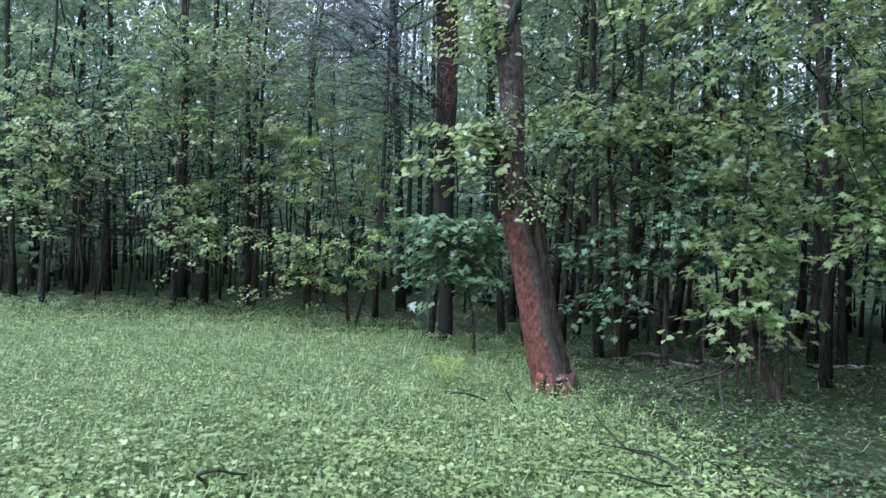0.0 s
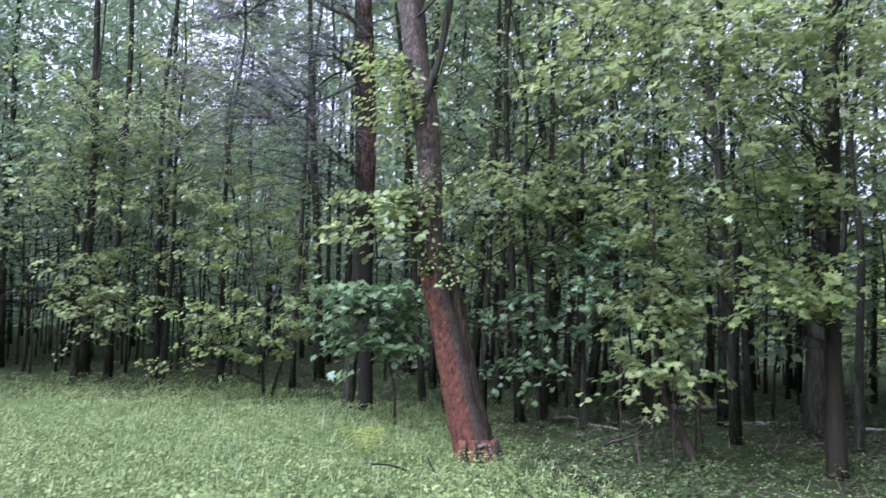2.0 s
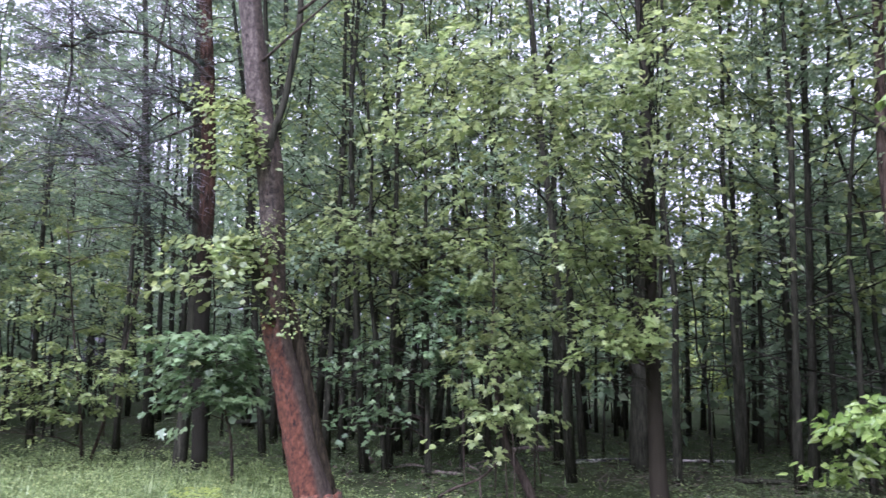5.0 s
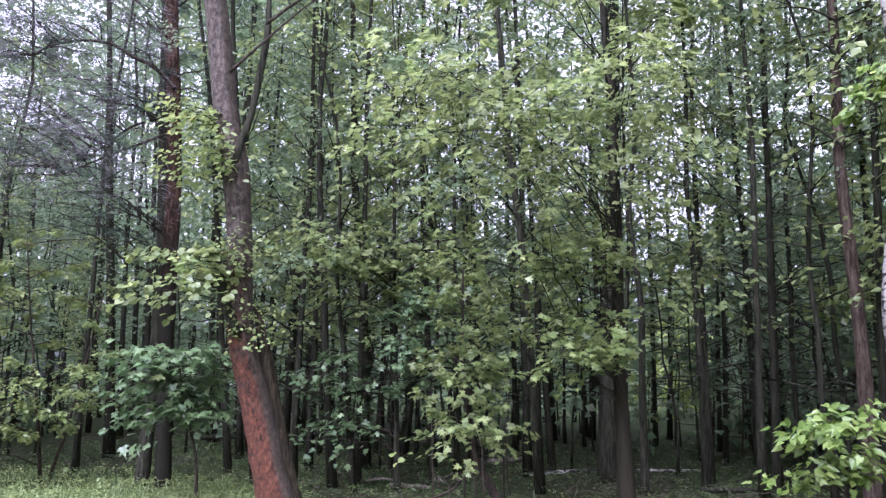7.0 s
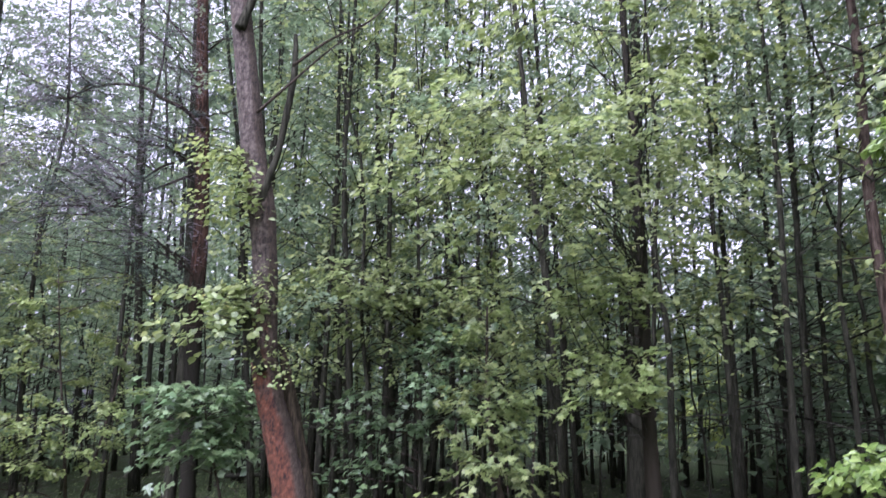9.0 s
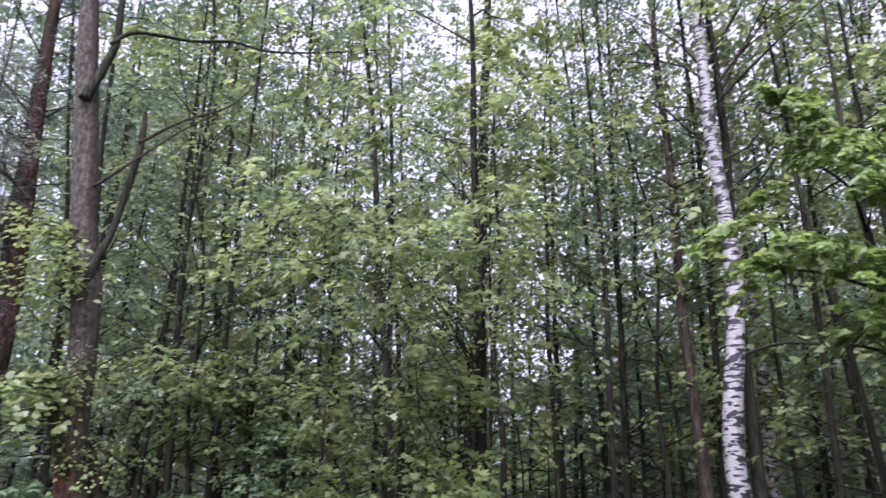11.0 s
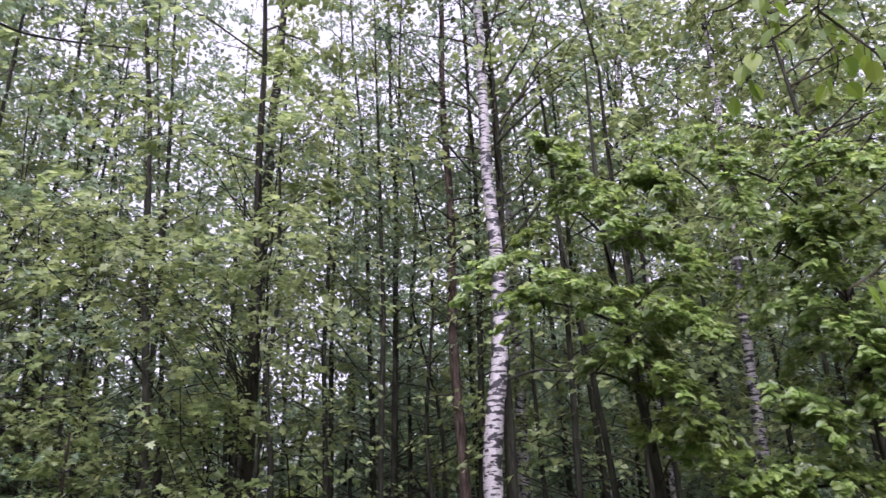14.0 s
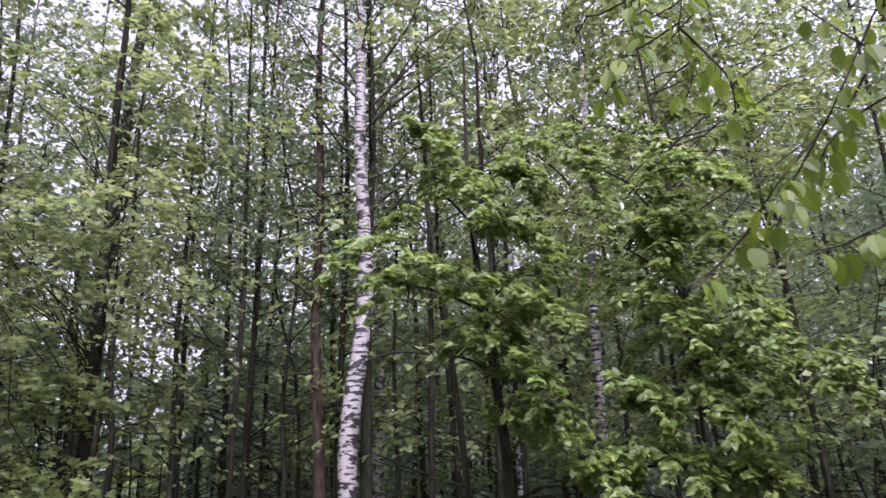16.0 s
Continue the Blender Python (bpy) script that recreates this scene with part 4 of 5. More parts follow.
# ---------------------------------------------------------------- birches and edge trees
for x, y, dia, lean, h, mat, label, low, seed in (
        (7.18, 5.44, 0.22, (0.029, -0.042), 17, BARK_BIRCH, "white birch with black bars on its peeling bark", 6.5, 44),
        (10.74, 7.33, 0.25, (0.024, -0.037), 17, BARK_BIRCH, "greyish birch standing behind a whiter one", 7, 45),
        (6.99, 10.35, 0.34, (0.036, -0.026), 19, BARK, "thick dark old birch with scarred bark", 6.5, 46),
        (10.55, 3.42, 0.2, (0.03, -0.09), 15, BARK_BIRCH, "birch half hidden behind linden leaves", 6, 47),
        (11.2, 4.85, 0.16, (0.02, -0.035), 15, BARK_BIRCH, "thin grey birch behind the linden boughs", 7, 52),
        (7.9, 5.3, 0.13, (0.016, -0.02), 15, BARK, "dark slender birch close behind a white one", 6, 50)):
    b = Tree("birch", label, "tree", x, y, seed)
    rows = column(x, y, dia, lean, h, b.rng)
    if seed == 44:
        # the foot bows out to the west before the stem straightens
        rows = [(*place(a, el, 9.0), r) for a, el, r in ((54.6, -10.8, 0.14), (54.2, -5, 0.125), (53.7, 3.5, 0.122), (54.3, 9.3, 0.115), (55.1, 13.7, 0.108), (55.6, 19.5, 0.1), (55.5, 29.4, 0.085), (55.9, 38, 0.07), (56.3, 50, 0.045), (56.5, 60, 0.01))]
    if seed == 50:
        rows = [(*place(a, el, 9.35), r) for a, el, r in ((54.9, -10, 0.09), (55.1, 2, 0.078), (55.35, 9, 0.072), (55.5, 14, 0.068), (55.85, 20, 0.064), (56.3, 25, 0.06), (56.6, 29.4, 0.055), (56.75, 36, 0.048), (56.8, 46, 0.03), (56.9, 56, 0.01))]
    b.stem("trunk", rows, mat, "", 6, 14)
    if seed == 44:
        for limb in (((55.4, 21.4), (57.8, 23.7), (60.3, 25.9), (62, 26.6)), ((55.5, 23.4), (58.2, 25.3), (60.1, 25.8)), ((55.5, 29.8), (57.6, 31.5), (60.0, 32.9), (62.8, 34.4), (66.1, 35.8)), ((55.6, 33), (58.8, 36.3), (60.6, 38.1), (62.2, 40.4)), ((54.6, 11.6), (56.0, 12.1), (58.5, 12.5), (62.0, 11.8))):
            b.stem("limb", sighted([(p, q, 0.026 - 0.005 * i) for i, (p, q) in enumerate(limb)], 9.0), BARK, "dark side limb", 4, 6)
    b.crown(low, h * 0.97, 26, (2.1, 0.7), LEAF_FAR, rise=0.55, twigs=8, per=13, size=0.08, kind="far", droop=0.45, r=0.018)

over = Tree("edge_maple", "maple at the wood's edge with boughs arching over the shade", "tree", 5.31, 7.52, 48)
over.stem("trunk", column(5.31, 7.52, 0.18, (-0.007, 0.0), 13.5, over.rng), BARK_MAPLE, "smooth brown trunk, darker above", 6, 12)
over.clothe((14, 38), (21, 26.5), (6.5, 8.2), 26, LEAF_WOOD, 0, 0.38, r=0.009, bark=BARK, size=0.09, kind="maple", wide=0.95, twigs=9, per=12, spread=0.45, flat=0.35, bare=0.5)
over.clothe((15, 50), (27, 38), (6.8, 9.4), 10, LEAF_WOOD, 0, 0.2, r=0.01, bark=BARK, size=0.11, kind="maple", wide=0.95, twigs=9, per=12, spread=0.45, flat=0.35, bare=0.5)
over.clothe((28, 33.3), (9, 12), (7.9, 8.5), 8, LEAF_HAZEL, 0, 0.1, size=0.09, kind="maple", wide=0.95, twigs=7, per=10, spread=0.5)
over.clothe((28.4, 35), (0.6, 6.0), (8.0, 8.7), 10, LEAF_HAZEL, 0, 0.1, size=0.09, kind="maple", wide=0.95, twigs=7, per=10, spread=0.5)
over.clothe((20, 46), (8, 19), (8.4, 9.8), 4, LEAF_WOOD, 0, 0.2, r=0.008, bark=BARK, size=0.09, kind="maple", wide=0.95, twigs=8, per=10, spread=0.45)
over.crown(8.6, 13.2, 12, (2.4, 1.2), LEAF_WOOD, rise=0.5, r=0.02, twigs=10, per=14, size=0.14, kind="far")
edge_tree = Tree("edge_maple", "broad edge maple whose light boughs hide the trunks behind", "tree", 6.6, 8.9, 51)
edge_tree.stem("trunk", column(6.6, 8.9, 0.12, (0.0, -0.02), 11, edge_tree.rng, 0.06), BARK, "", 5, 10)
edge_tree.clothe((26, 52), (15, 30), (10.0, 12.0), 6, LEAF_WOOD, 0, 0.2, r=0.009, bark=BARK, size=0.09, kind="maple", wide=0.95, twigs=9, per=12, spread=0.45)
inner = Tree("edge_maple", "slender maple with light sprays between the dark trunks", "tree", 3.4, 10.6, 49)
inner.stem("trunk", column(3.4, 10.6, 0.09, (-0.03, 0.0), 9, inner.rng), BARK, "", 5, 9)
inner.clothe((8.3, 16), (8.5, 12.5), (9.8, 10.8), 12, LEAF_WOOD, 0, 0.15, size=0.09, kind="maple", wide=0.95, twigs=8, per=10, spread=0.5)
inner.clothe((16, 25), (6.5, 12), (9.8, 11), 10, LEAF_HAZEL, 0, 0.15, size=0.09, kind="maple", wide=0.95, twigs=8, per=10, spread=0.5)
inner.clothe((7, 27), (12, 28), (9.0, 10.8), 6, LEAF_WOOD, 0, 0.15, size=0.11, kind="ovate", twigs=8, per=9, spread=0.5)
inner.clothe((17, 24), (-1, 8), (9.6, 11), 12, LEAF_MAPLE, 0, 0.1, size=0.1, kind="maple", twigs=7, per=10, spread=0.5)
inner.clothe((9, 15), (-5, 2), (10.5, 11.5), 10, LEAF_MAPLE, 0, 0.1, size=0.11, kind="maple", twigs=7, per=7, spread=0.5)

# ---------------------------------------------------------------- undergrowth in front
sap = Tree("maple_sapling", "young maple with broad blue-green leaves", "sapling", 0.55, 10.6, 61)
sap.stem("stem", [(0.55, 10.6, -0.05, 0.025), (0.5, 10.6, 0.6, 0.02), (0.3, 10.55, 1.3, 0.014), (0.2, 10.5, 1.9, 0.006)], TWIG, "", 4, 7)
sap.clothe((-4.2, 5.8), (-3.0, 2.4), (9.9, 10.9), 28, LEAF_MAPLE, 0, 0.1, r=0.008, size=0.14, kind="maple", twigs=6, per=6, spread=0.6, flat=0.4)
sap = Tree("maple_sapling", "leaning young maple with bright drooping leaves", "sapling", 3.98, 8.08, 62)
sap.stem("stem", [(3.98, 8.08, -0.05, 0.065), (3.8, 8.17, 0.35, 0.055), (3.6, 8.25, 0.8, 0.045), (3.5, 8.3, 1.8, 0.03), (3.5, 8.3, 3.0, 0.012)], TWIG, "dark leaning stem", 4, 9)
sap.clothe((18.6, 28.3), (-4.8, 2.0), (8.1, 9.0), 15, LEAF_WOOD, 0, 0.3, r=0.007, size=0.09, kind="maple", twigs=7, per=8, spread=0.5, droop=0.55)
sap.clothe((19.8, 28.0), (1.5, 9.0), (8.2, 9.4), 14, LEAF_WOOD, 0, 0.3, r=0.007, size=0.09, kind="maple", wide=0.95, twigs=7, per=8, spread=0.5, droop=0.5)
sap.bough((3.5, 8.3, 1.1), place(17.9, -6.2, 8.1), LEAF_HAZEL, r=0.005, size=0.09, kind="ovate", wide=1.0, twigs=2, per=2, spread=0.12, bare=0.9)
hazel = Tree("hazel_bush", "spreading hazel bush with yellow-green leaves", "bush", -1.7, 13.4, 63)
hazel.stem("stem", [(-1.7, 13.4, -0.05, 0.03), (-1.8, 13.2, 1.0, 0.025), (-2.0, 13.0, 2.4, 0.015), (-2.2, 12.9, 4.0, 0.006)], TWIG, "", 4, 7)
hazel.stem("stem", [(-1.6, 13.45, -0.05, 0.03), (-1.3, 13.2, 1.2, 0.02), (-1.0, 13.0, 3.0, 0.01)], TWIG, "", 4, 7)
hazel.clothe((-16.4, -4.5), (-4.3, 0.5), (12.2, 13.3), 17, LEAF_HAZEL, None, 0.1, r=0.012, size=0.07, kind="ovate", twigs=9, per=13, spread=0.4, flat=0.26, outward=0.15, face=0.05)
hazel.clothe((-13, -2.5), (0, 10.5), (12.4, 13.6), 18, LEAF_HAZEL, None, 0.15, r=0.012, size=0.07, kind="ovate", twigs=9, per=13, spread=0.4, flat=0.26, outward=0.15, face=0.05)
for x, y, seed, boxes in ((-8.2, 14.6, 65, (((-33.5, -29.5), (0, 14), 12), ((-32.3, -25), (2.4, 9), 10))), (-5.6, 14.9, 66, (((-26, -16.2), (7, 16.4), 22), ((-21.7, -15.3), (-1.3, 4.5), 12))),
                          (-4.0, 15.2, 67, (((-19, -9), (8, 20), 18), ((-15, -8), (4, 9), 8)))):
    t = Tree("edge_linden", "edge tree with pale green sprays hanging over the meadow", "tree", x, y, seed)
    t.stem("trunk", column(x, y, 0.12, (0.0, -0.01), 9, t.rng), BARK, "", 5, 9)
    for az, el, n in boxes:
        t.clothe(az, el, (13.6, 15.2), n, LEAF_WOOD, 0, 0.15, r=0.014, size=0.085, kind="ovate", twigs=10, per=14, spread=0.42, flat=0.26, outward=0.15, face=0.05)

# ---------------------------------------------------------------- lindens on the bright side
LX, LY = 6.2, 2.8
lin = Tree("linden", "young linden with layered sprays of fresh bright leaves", "tree", LX, LY, 71)
lin.stem("trunk", [(LX, LY, -0.05, 0.06), (LX + 0.1, LY, 2, 0.05), (LX, LY + 0.1, 4.5, 0.03), (LX, LY, 6.6, 0.008)], BARK, "", 5, 9)
lin.stem("trunk", [(LX + 0.2, LY + 0.4, -0.05, 0.04), (LX + 0.3, LY + 0.6, 3, 0.03), (LX + 0.2, LY + 0.8, 5.5, 0.008)], BARK, "", 5, 9)
FRESH = dict(r=0.012, size=0.065, kind="heart", twigs=10, per=25, spread=0.42, flat=0.34, droop=0.85, bare=0.42, loose=0.35, outward=0.7, face=0.0)


def shelf(tree, az, el, d, n=3):
    """A layered spray: boughs side by side that arch out from the stem and hang at their ends."""
    for k in range(n):
        e = place(az + (k - (n - 1) / 2) * 2.6 + tree.rng.normal(0, 0.5), el + tree.rng.normal(0, 0.9), d + tree.rng.uniform(-0.35, 0.35))
        tree.bough(tree.from_stem(e, None, 0.1), e, LEAF_LINDEN, **FRESH)


def arch(tree, az, el, to_az, to_el, d, n=4):
    """One bright tier: a bare limb out of the crown, then boughs that arch over sidewards and hang."""
    begin = place(az, el, d + 0.45)
    out = tree.from_stem(begin, None, 0.1)
    mid = (out + begin) / 2 + (0, 0, 0.06)
    tree.stem("limb", [(*out, 0.016), (*mid, 0.012), (*begin, 0.007)], BARK, "", 4, 6)
    for k in range(n):
        e = place(to_az + tree.rng.normal(0, 0.7), to_el + tree.rng.normal(0, 0.6), d + tree.rng.uniform(-0.35, 0.25))
        tree.bough(begin + tree.rng.normal(0, 0.06, 3), e, LEAF_LINDEN, r=0.006, size=0.063, kind="heart", twigs=10, per=24, spread=0.36, flat=0.3, droop=1.05, bare=0.04, loose=0.3, outward=0.55, face=0.45)


for az, el, d in ((67.5, 21.5, 5.7), (71.1, 18.7, 5.6), (62.4, 25.2, 6.0), (58.8, 23.6, 6.3), (58.4, 16.7, 6.0), (63.7, 16.6, 5.6), (65.7, 13.8, 5.6), (70.6, 12.6, 5.7),
                  (67.4, 9.8, 5.7), (63.1, 10.8, 5.9), (70.0, 4.2, 5.8), (66.0, 5.5, 5.9), (67.2, 26, 6.0), (71.1, 27.5, 6.1)):
    shelf(lin, az, el, d + 0.35, 1)
for row in ((61.3, 25.6, 65.5, 22.3), (64.7, 22.2, 72.3, 17.3), (57.6, 18.1, 65.4, 14.6), (59.4, 20.3, 52.9, 18.0),
               (59.2, 17.1, 55.4, 15.7), (65.4, 14.8, 72.1, 12.8), (62.4, 11.9, 70.5, 8.6), (66.9, 6.9, 70.7, 3.9),
               (70.6, 1.4, 73.8, 0.4), (67.2, 26.5, 71.3, 23.8), (59.7, 29.3, 63.7, 27.3)):
    arch(lin, *row, 5.6, 2 if row[2] < row[0] else 4)
lin2 = Tree("linden", "spreading linden with drooping bright green sprays", "tree", 7.6, 1.2, 72)
lin2.stem("trunk", [(7.6, 1.2, -0.05, 0.045), (7.5, 1.2, 2, 0.04), (7.6, 1.1, 5, 0.028), (7.6, 1.2, 8, 0.008)], BARK, "", 5, 9)
for az, el, d in ((74.7, 21.5, 6.0), (77.5, 24.5, 6.2), (74.4, 27.2, 6.4), (84.2, 23.2, 6.2), (81.6, 22.6, 6.3), (78.7, 22.0, 6.1), (81.6, 18.8, 5.9), (82.4, 15.8, 5.8), (84.7, 11.6, 5.7), (86.6, 9.0, 5.8),
                  (84.2, 7.8, 5.9), (85.6, 4.0, 6.0), (81.4, 6.0, 6.0), (78.7, 9.4, 6.1), (76.3, 10.6, 6.0), (75.3, 1.6, 6.1), (79.2, 1.5, 6.2), (83.4, 0.6, 6.2), (76.5, 14.0, 6.0), (79.9, 15.2, 6.0),
                  (76.5, 18.0, 6.1), (73.6, 15.6, 6.1), (88.5, 18, 6.2), (94, 22, 6.6), (89.5, 25, 6.6), (79.5, 27.5, 6.6)):
    shelf(lin2, az, el, d + 0.4, 1)
for row in ((74.7, 26.4, 77.1, 19.8), (78.9, 23.3, 86.4, 22.4), (77.6, 18.8, 85.2, 17.0), (82.5, 14.0, 87.2, 8.3),
               (80.8, 9.6, 86.6, 5.5), (87.7, 8.4, 91.5, 5.7), (80.7, 6.9, 84.6, 3.0), (81.6, 1.5, 85.1, -0.6),
               (72.8, 2.0, 80.9, 0.0), (78.8, 20.4, 81.6, 16.4), (77.6, 13.5, 81.9, 11.1), (75.8, 7.6, 79.0, 4.8)):
    arch(lin2, *row, 5.7)
lin2.clothe((70, 100), (22, 40), (7.6, 9.6), 34, LEAF_WOOD, None, 0.3, r=0.014, size=0.08, kind="ovate", twigs=10, per=14, spread=0.45)
low = Tree("linden_sapling", "low linden sapling with bright heart-shaped leaves", "sapling", 4.95, 4.0, 73)
low.stem("stem", [(4.95, 4.0, -0.05, 0.02), (4.85, 4.05, 0.6, 0.015), (4.7, 4.1, 1.3, 0.006)], TWIG, "", 4, 6)
low.clothe((44.5, 53), (-7, -1.6), (5.5, 6.4), 13, LEAF_LINDEN, 0, 0.2, r=0.006, size=0.072, kind="heart", wide=0.75, twigs=7, per=7, spread=0.5, flat=0.35, outward=0.6, droop=0.6)

# ---------------------------------------------------------------- the branch close to the camera
near = Tree("overhanging_linden", "young linden whose thin twigs with translucent leaves hang close by", "tree", 1.75, -1.1, 81)
near.stem("trunk", [(1.75, -1.1, -0.05, 0.045), (1.75, -1.05, 1.2, 0.04), (1.7, -0.95, 2.4, 0.03), (1.7, -1.0, 3.6, 0.025), (1.75, -1.1, 6.2, 0.006)], BARK, "", 5, 10)
# crown out of view, added to shade the ground right of the viewer
near.crown(3.3, 5.6, 16, (1.5, 0.9), LEAF_LINDEN, rise=0.7, size=0.1, kind="ovate", twigs=8, per=12, r=0.01)
NEAR_D = 1.3


def near_twig(points, count, bare=0.12, size=0.044):
    """A twig through headings and elevations, with leaves that hang from short stalks on both sides."""
    rng = near.rng
    rows = [(*place(a, e, NEAR_D + 0.06 * math.sin(3 * i)), 0.0027 - 0.0017 * i / len(points)) for i, (a, e) in enumerate(points)]
    if points[0][0] > 105:
        # the larger twigs start at the trunk
        rows = [(1.72, -0.98, rows[0][2] + 0.15, 0.006)] + rows
    q = polyline(rows, 5)
    wood, leaf = Build(), Build()
    first = wood.tube(near.own(q)[:, :3], q[:, 3], 6, cap=False)
    P, D, N = [], [], []
    for k in range(count):
        u = bare + (1 - bare) * (k + rng.uniform(0, 0.7)) / count
        i = min(int(u * (len(q) - 1)), len(q) - 1)
        p = q[i, :3]
        a = rng.uniform(0, 6.28)
        foot = p + np.array((0.018 * math.sin(a), 0.018 * math.cos(a), -0.012))
        wood.tube(near.own(np.array([p, (p + foot) / 2 + (0, 0, 0.004), foot])), [0.001, 0.0008, 0.0007], 4, cap=False, join=first + 6 * i)
        P.append(foot)
        D.append((0.45 * math.sin(a), 0.45 * math.cos(a), rng.uniform(-1.6, -0.45)))
        N.append((0.8 * math.sin(a) + rng.normal(0, 0.4), 0.8 * math.cos(a) + rng.normal(0, 0.4), 0.6))
    leaf.leaves(near.own(np.array(P)), np.array(D), np.array(N), size * rng.uniform(0.8, 1.2, len(P)), 0.66, "fine")
    o = part("twig", wood, TWIG, near.root, smooth=True)
    part("leaves", leaf, LEAF_TWIG, o)


near_twig(((112, 47), (100, 43), (100.3, 32.2), (99.1, 30.4), (95.8, 26.6), (93.5, 24.1), (90.1, 21.6), (87.1, 18.6), (86.2, 17.3)), 26, 0.3)
near_twig(((110, 31), (100.5, 25.0), (98.3, 25.0), (95.9, 24.3), (93.6, 22.9), (93.2, 21.5)), 18, 0.3)
near_twig(((112, 50), (98, 49), (90.4, 37.2), (86.7, 37.1), (85.7, 35.3), (85.1, 33.5), (85.5, 30.8), (84.6, 29.1)), 16, 0.5)
near_twig(((85.3, 34.2), (86.9, 31.9), (88.2, 29.6), (88.1, 27.1)), 10, 0.3)
near_twig(((98, 49), (86.4, 38.8), (82.6, 37.7), (81.5, 35.9), (82.8, 34.4)), 9, 0.55)
near_twig(((85.4, 34.6), (82.6, 33.8), (79.9, 33.1), (78.0, 30.7)), 9, 0.45)
near_twig(((93.5, 24.1), (91.5, 21.9), (89.9, 20.3), (89.2, 18.3)), 8, 0.4)
near_twig(((108, 22), (97.2, 17.4), (94.8, 16.5), (92.8, 16.0), (90.8, 16.0)), 16, 0.35)
near_twig(((95.8, 25.2), (98.2, 28.0), (96.9, 30.1), (94.8, 32.8)), 7, 0.4)
near_twig(((87.1, 18.6), (84.2, 16.3), (81.6, 15.1)), 3, 0.7)


# ---------------------------------------------------------------- logs, sticks and brushwood
def fallen(name, label, category, points, mat, sides=9, rough=0.05, seed=1, spurs=0):
    """Dead wood lying on the ground: rows of x, y, z, radius."""
    rng = np.random.default_rng(seed)
    t = Tree(name, label, category, points[0][0], points[0][1], seed)
    t.stem("wood", points, mat, "", 5, sides, rough)
    for k in range(spurs):
        q = t.paths[0][int(rng.uniform(0.2, 0.9) * len(t.paths[0]))]
        a, ln = rng.uniform(0, 6.28), rng.uniform(0.15, 0.45)
        e = q[:3] + ln * np.array((math.sin(a), math.cos(a), rng.uniform(0.0, 0.5)))
        t.stem("spur", [(*q[:3], 0.5 * q[3]), (*((q[:3] + e) / 2), 0.35 * q[3]), (*e, 0.15 * q[3])], mat, "", 3, 5, 0.03)


fallen("fallen_birch", "fallen birch stem lying white on the dark floor", "log", [(6.0, 11.3, 0.03, 0.032), (7.2, 11.3, 0.04, 0.03), (8.3, 11.0, 0.03, 0.026), (9.4, 10.6, 0.03, 0.018)], BARK_BIRCH, seed=2)
fallen("fallen_log", "short broken piece of a pale dead stem", "log", [(3.35, 10.8, 0.03, 0.03), (3.6, 10.6, 0.04, 0.03), (3.85, 10.4, 0.03, 0.025)], DEADWOOD, seed=3)
fallen("fallen_log", "weathered grey log in the leaf litter", "log", [(5.6, 12.8, 0.06, 0.06), (6.3, 12.9, 0.08, 0.06), (7.0, 13.0, 0.06, 0.05)], DEADWOOD, seed=4)
fallen("fallen_log", "long dark pole fallen across the stems", "log", [(0.9, 17.0, 0.35, 0.05), (2.7, 16.3, 0.4, 0.05), (4.4, 16.3, 0.45, 0.045), (6.0, 16.6, 0.3, 0.03)], BARK, seed=5)
fallen("fallen_log", "thin dark log on the wood floor", "log", [(7.4, 8.7, 0.05, 0.04), (8.0, 8.3, 0.07, 0.035), (8.5, 8.0, 0.05, 0.03)], BARK, seed=6, spurs=2)
fallen("dead_branch", "dead forked branch propped against a leaning sapling", "branch", [(2.85, 8.5, 0.06, 0.02), (3.1, 8.6, 0.14, 0.018), (3.4, 8.4, 0.3, 0.016), (3.68, 8.3, 0.62, 0.012)], TWIG, seed=7, spurs=3)
fallen("dead_branch", "thin dead stick standing askew in the herbs", "branch", [(2.9, 7.0, 0.0, 0.014), (3.05, 7.6, 0.2, 0.012), (3.2, 8.0, 0.42, 0.008)], TWIG, seed=8)
fallen("dead_branch", "curved dead stick beside the fern clump", "branch", [(0.10, 7.29, 0.1, 0.013), (0.31, 7.09, 0.14, 0.011), (0.51, 7.23, 0.06, 0.010)], BARK, seed=9)
fallen("dead_branch", "crooked broken stick sticking out of the grass", "branch", [(-1.29, 4.25, 0.02, 0.013), (-1.39, 4.38, 0.06, 0.012), (-1.42, 4.33, 0.12, 0.011), (-1.31, 4.35, 0.15, 0.010), (-1.23, 4.40, 0.12, 0.009), (-1.16, 4.49, 0.09, 0.008)], BARK, seed=10)
fallen("dead_branch", "long thin dead branch lying in the herbs", "branch", [(1.90, 4.69, 0.05, 0.012), (1.74, 5.01, 0.12, 0.011), (1.64, 5.22, 0.14, 0.010), (1.50, 5.45, 0.12, 0.010), (1.44, 5.79, 0.16, 0.009), (1.40, 6.19, 0.2, 0.008)], BARK, seed=11, spurs=4)
fallen("dead_branch", "slender stick lying in the herbs", "branch", [(1.64, 4.79, 0.06, 0.009), (1.44, 4.66, 0.12, 0.008), (1.24, 4.76, 0.14, 0.007), (1.04, 4.89, 0.1, 0.006)], BARK, seed=12, spurs=2)
fallen("dead_branch", "short dark stick poking out of the meadow", "branch", [(0.80, 6.98, 0.05, 0.012), (0.70, 7.10, 0.2, 0.009)], BARK, seed=13)
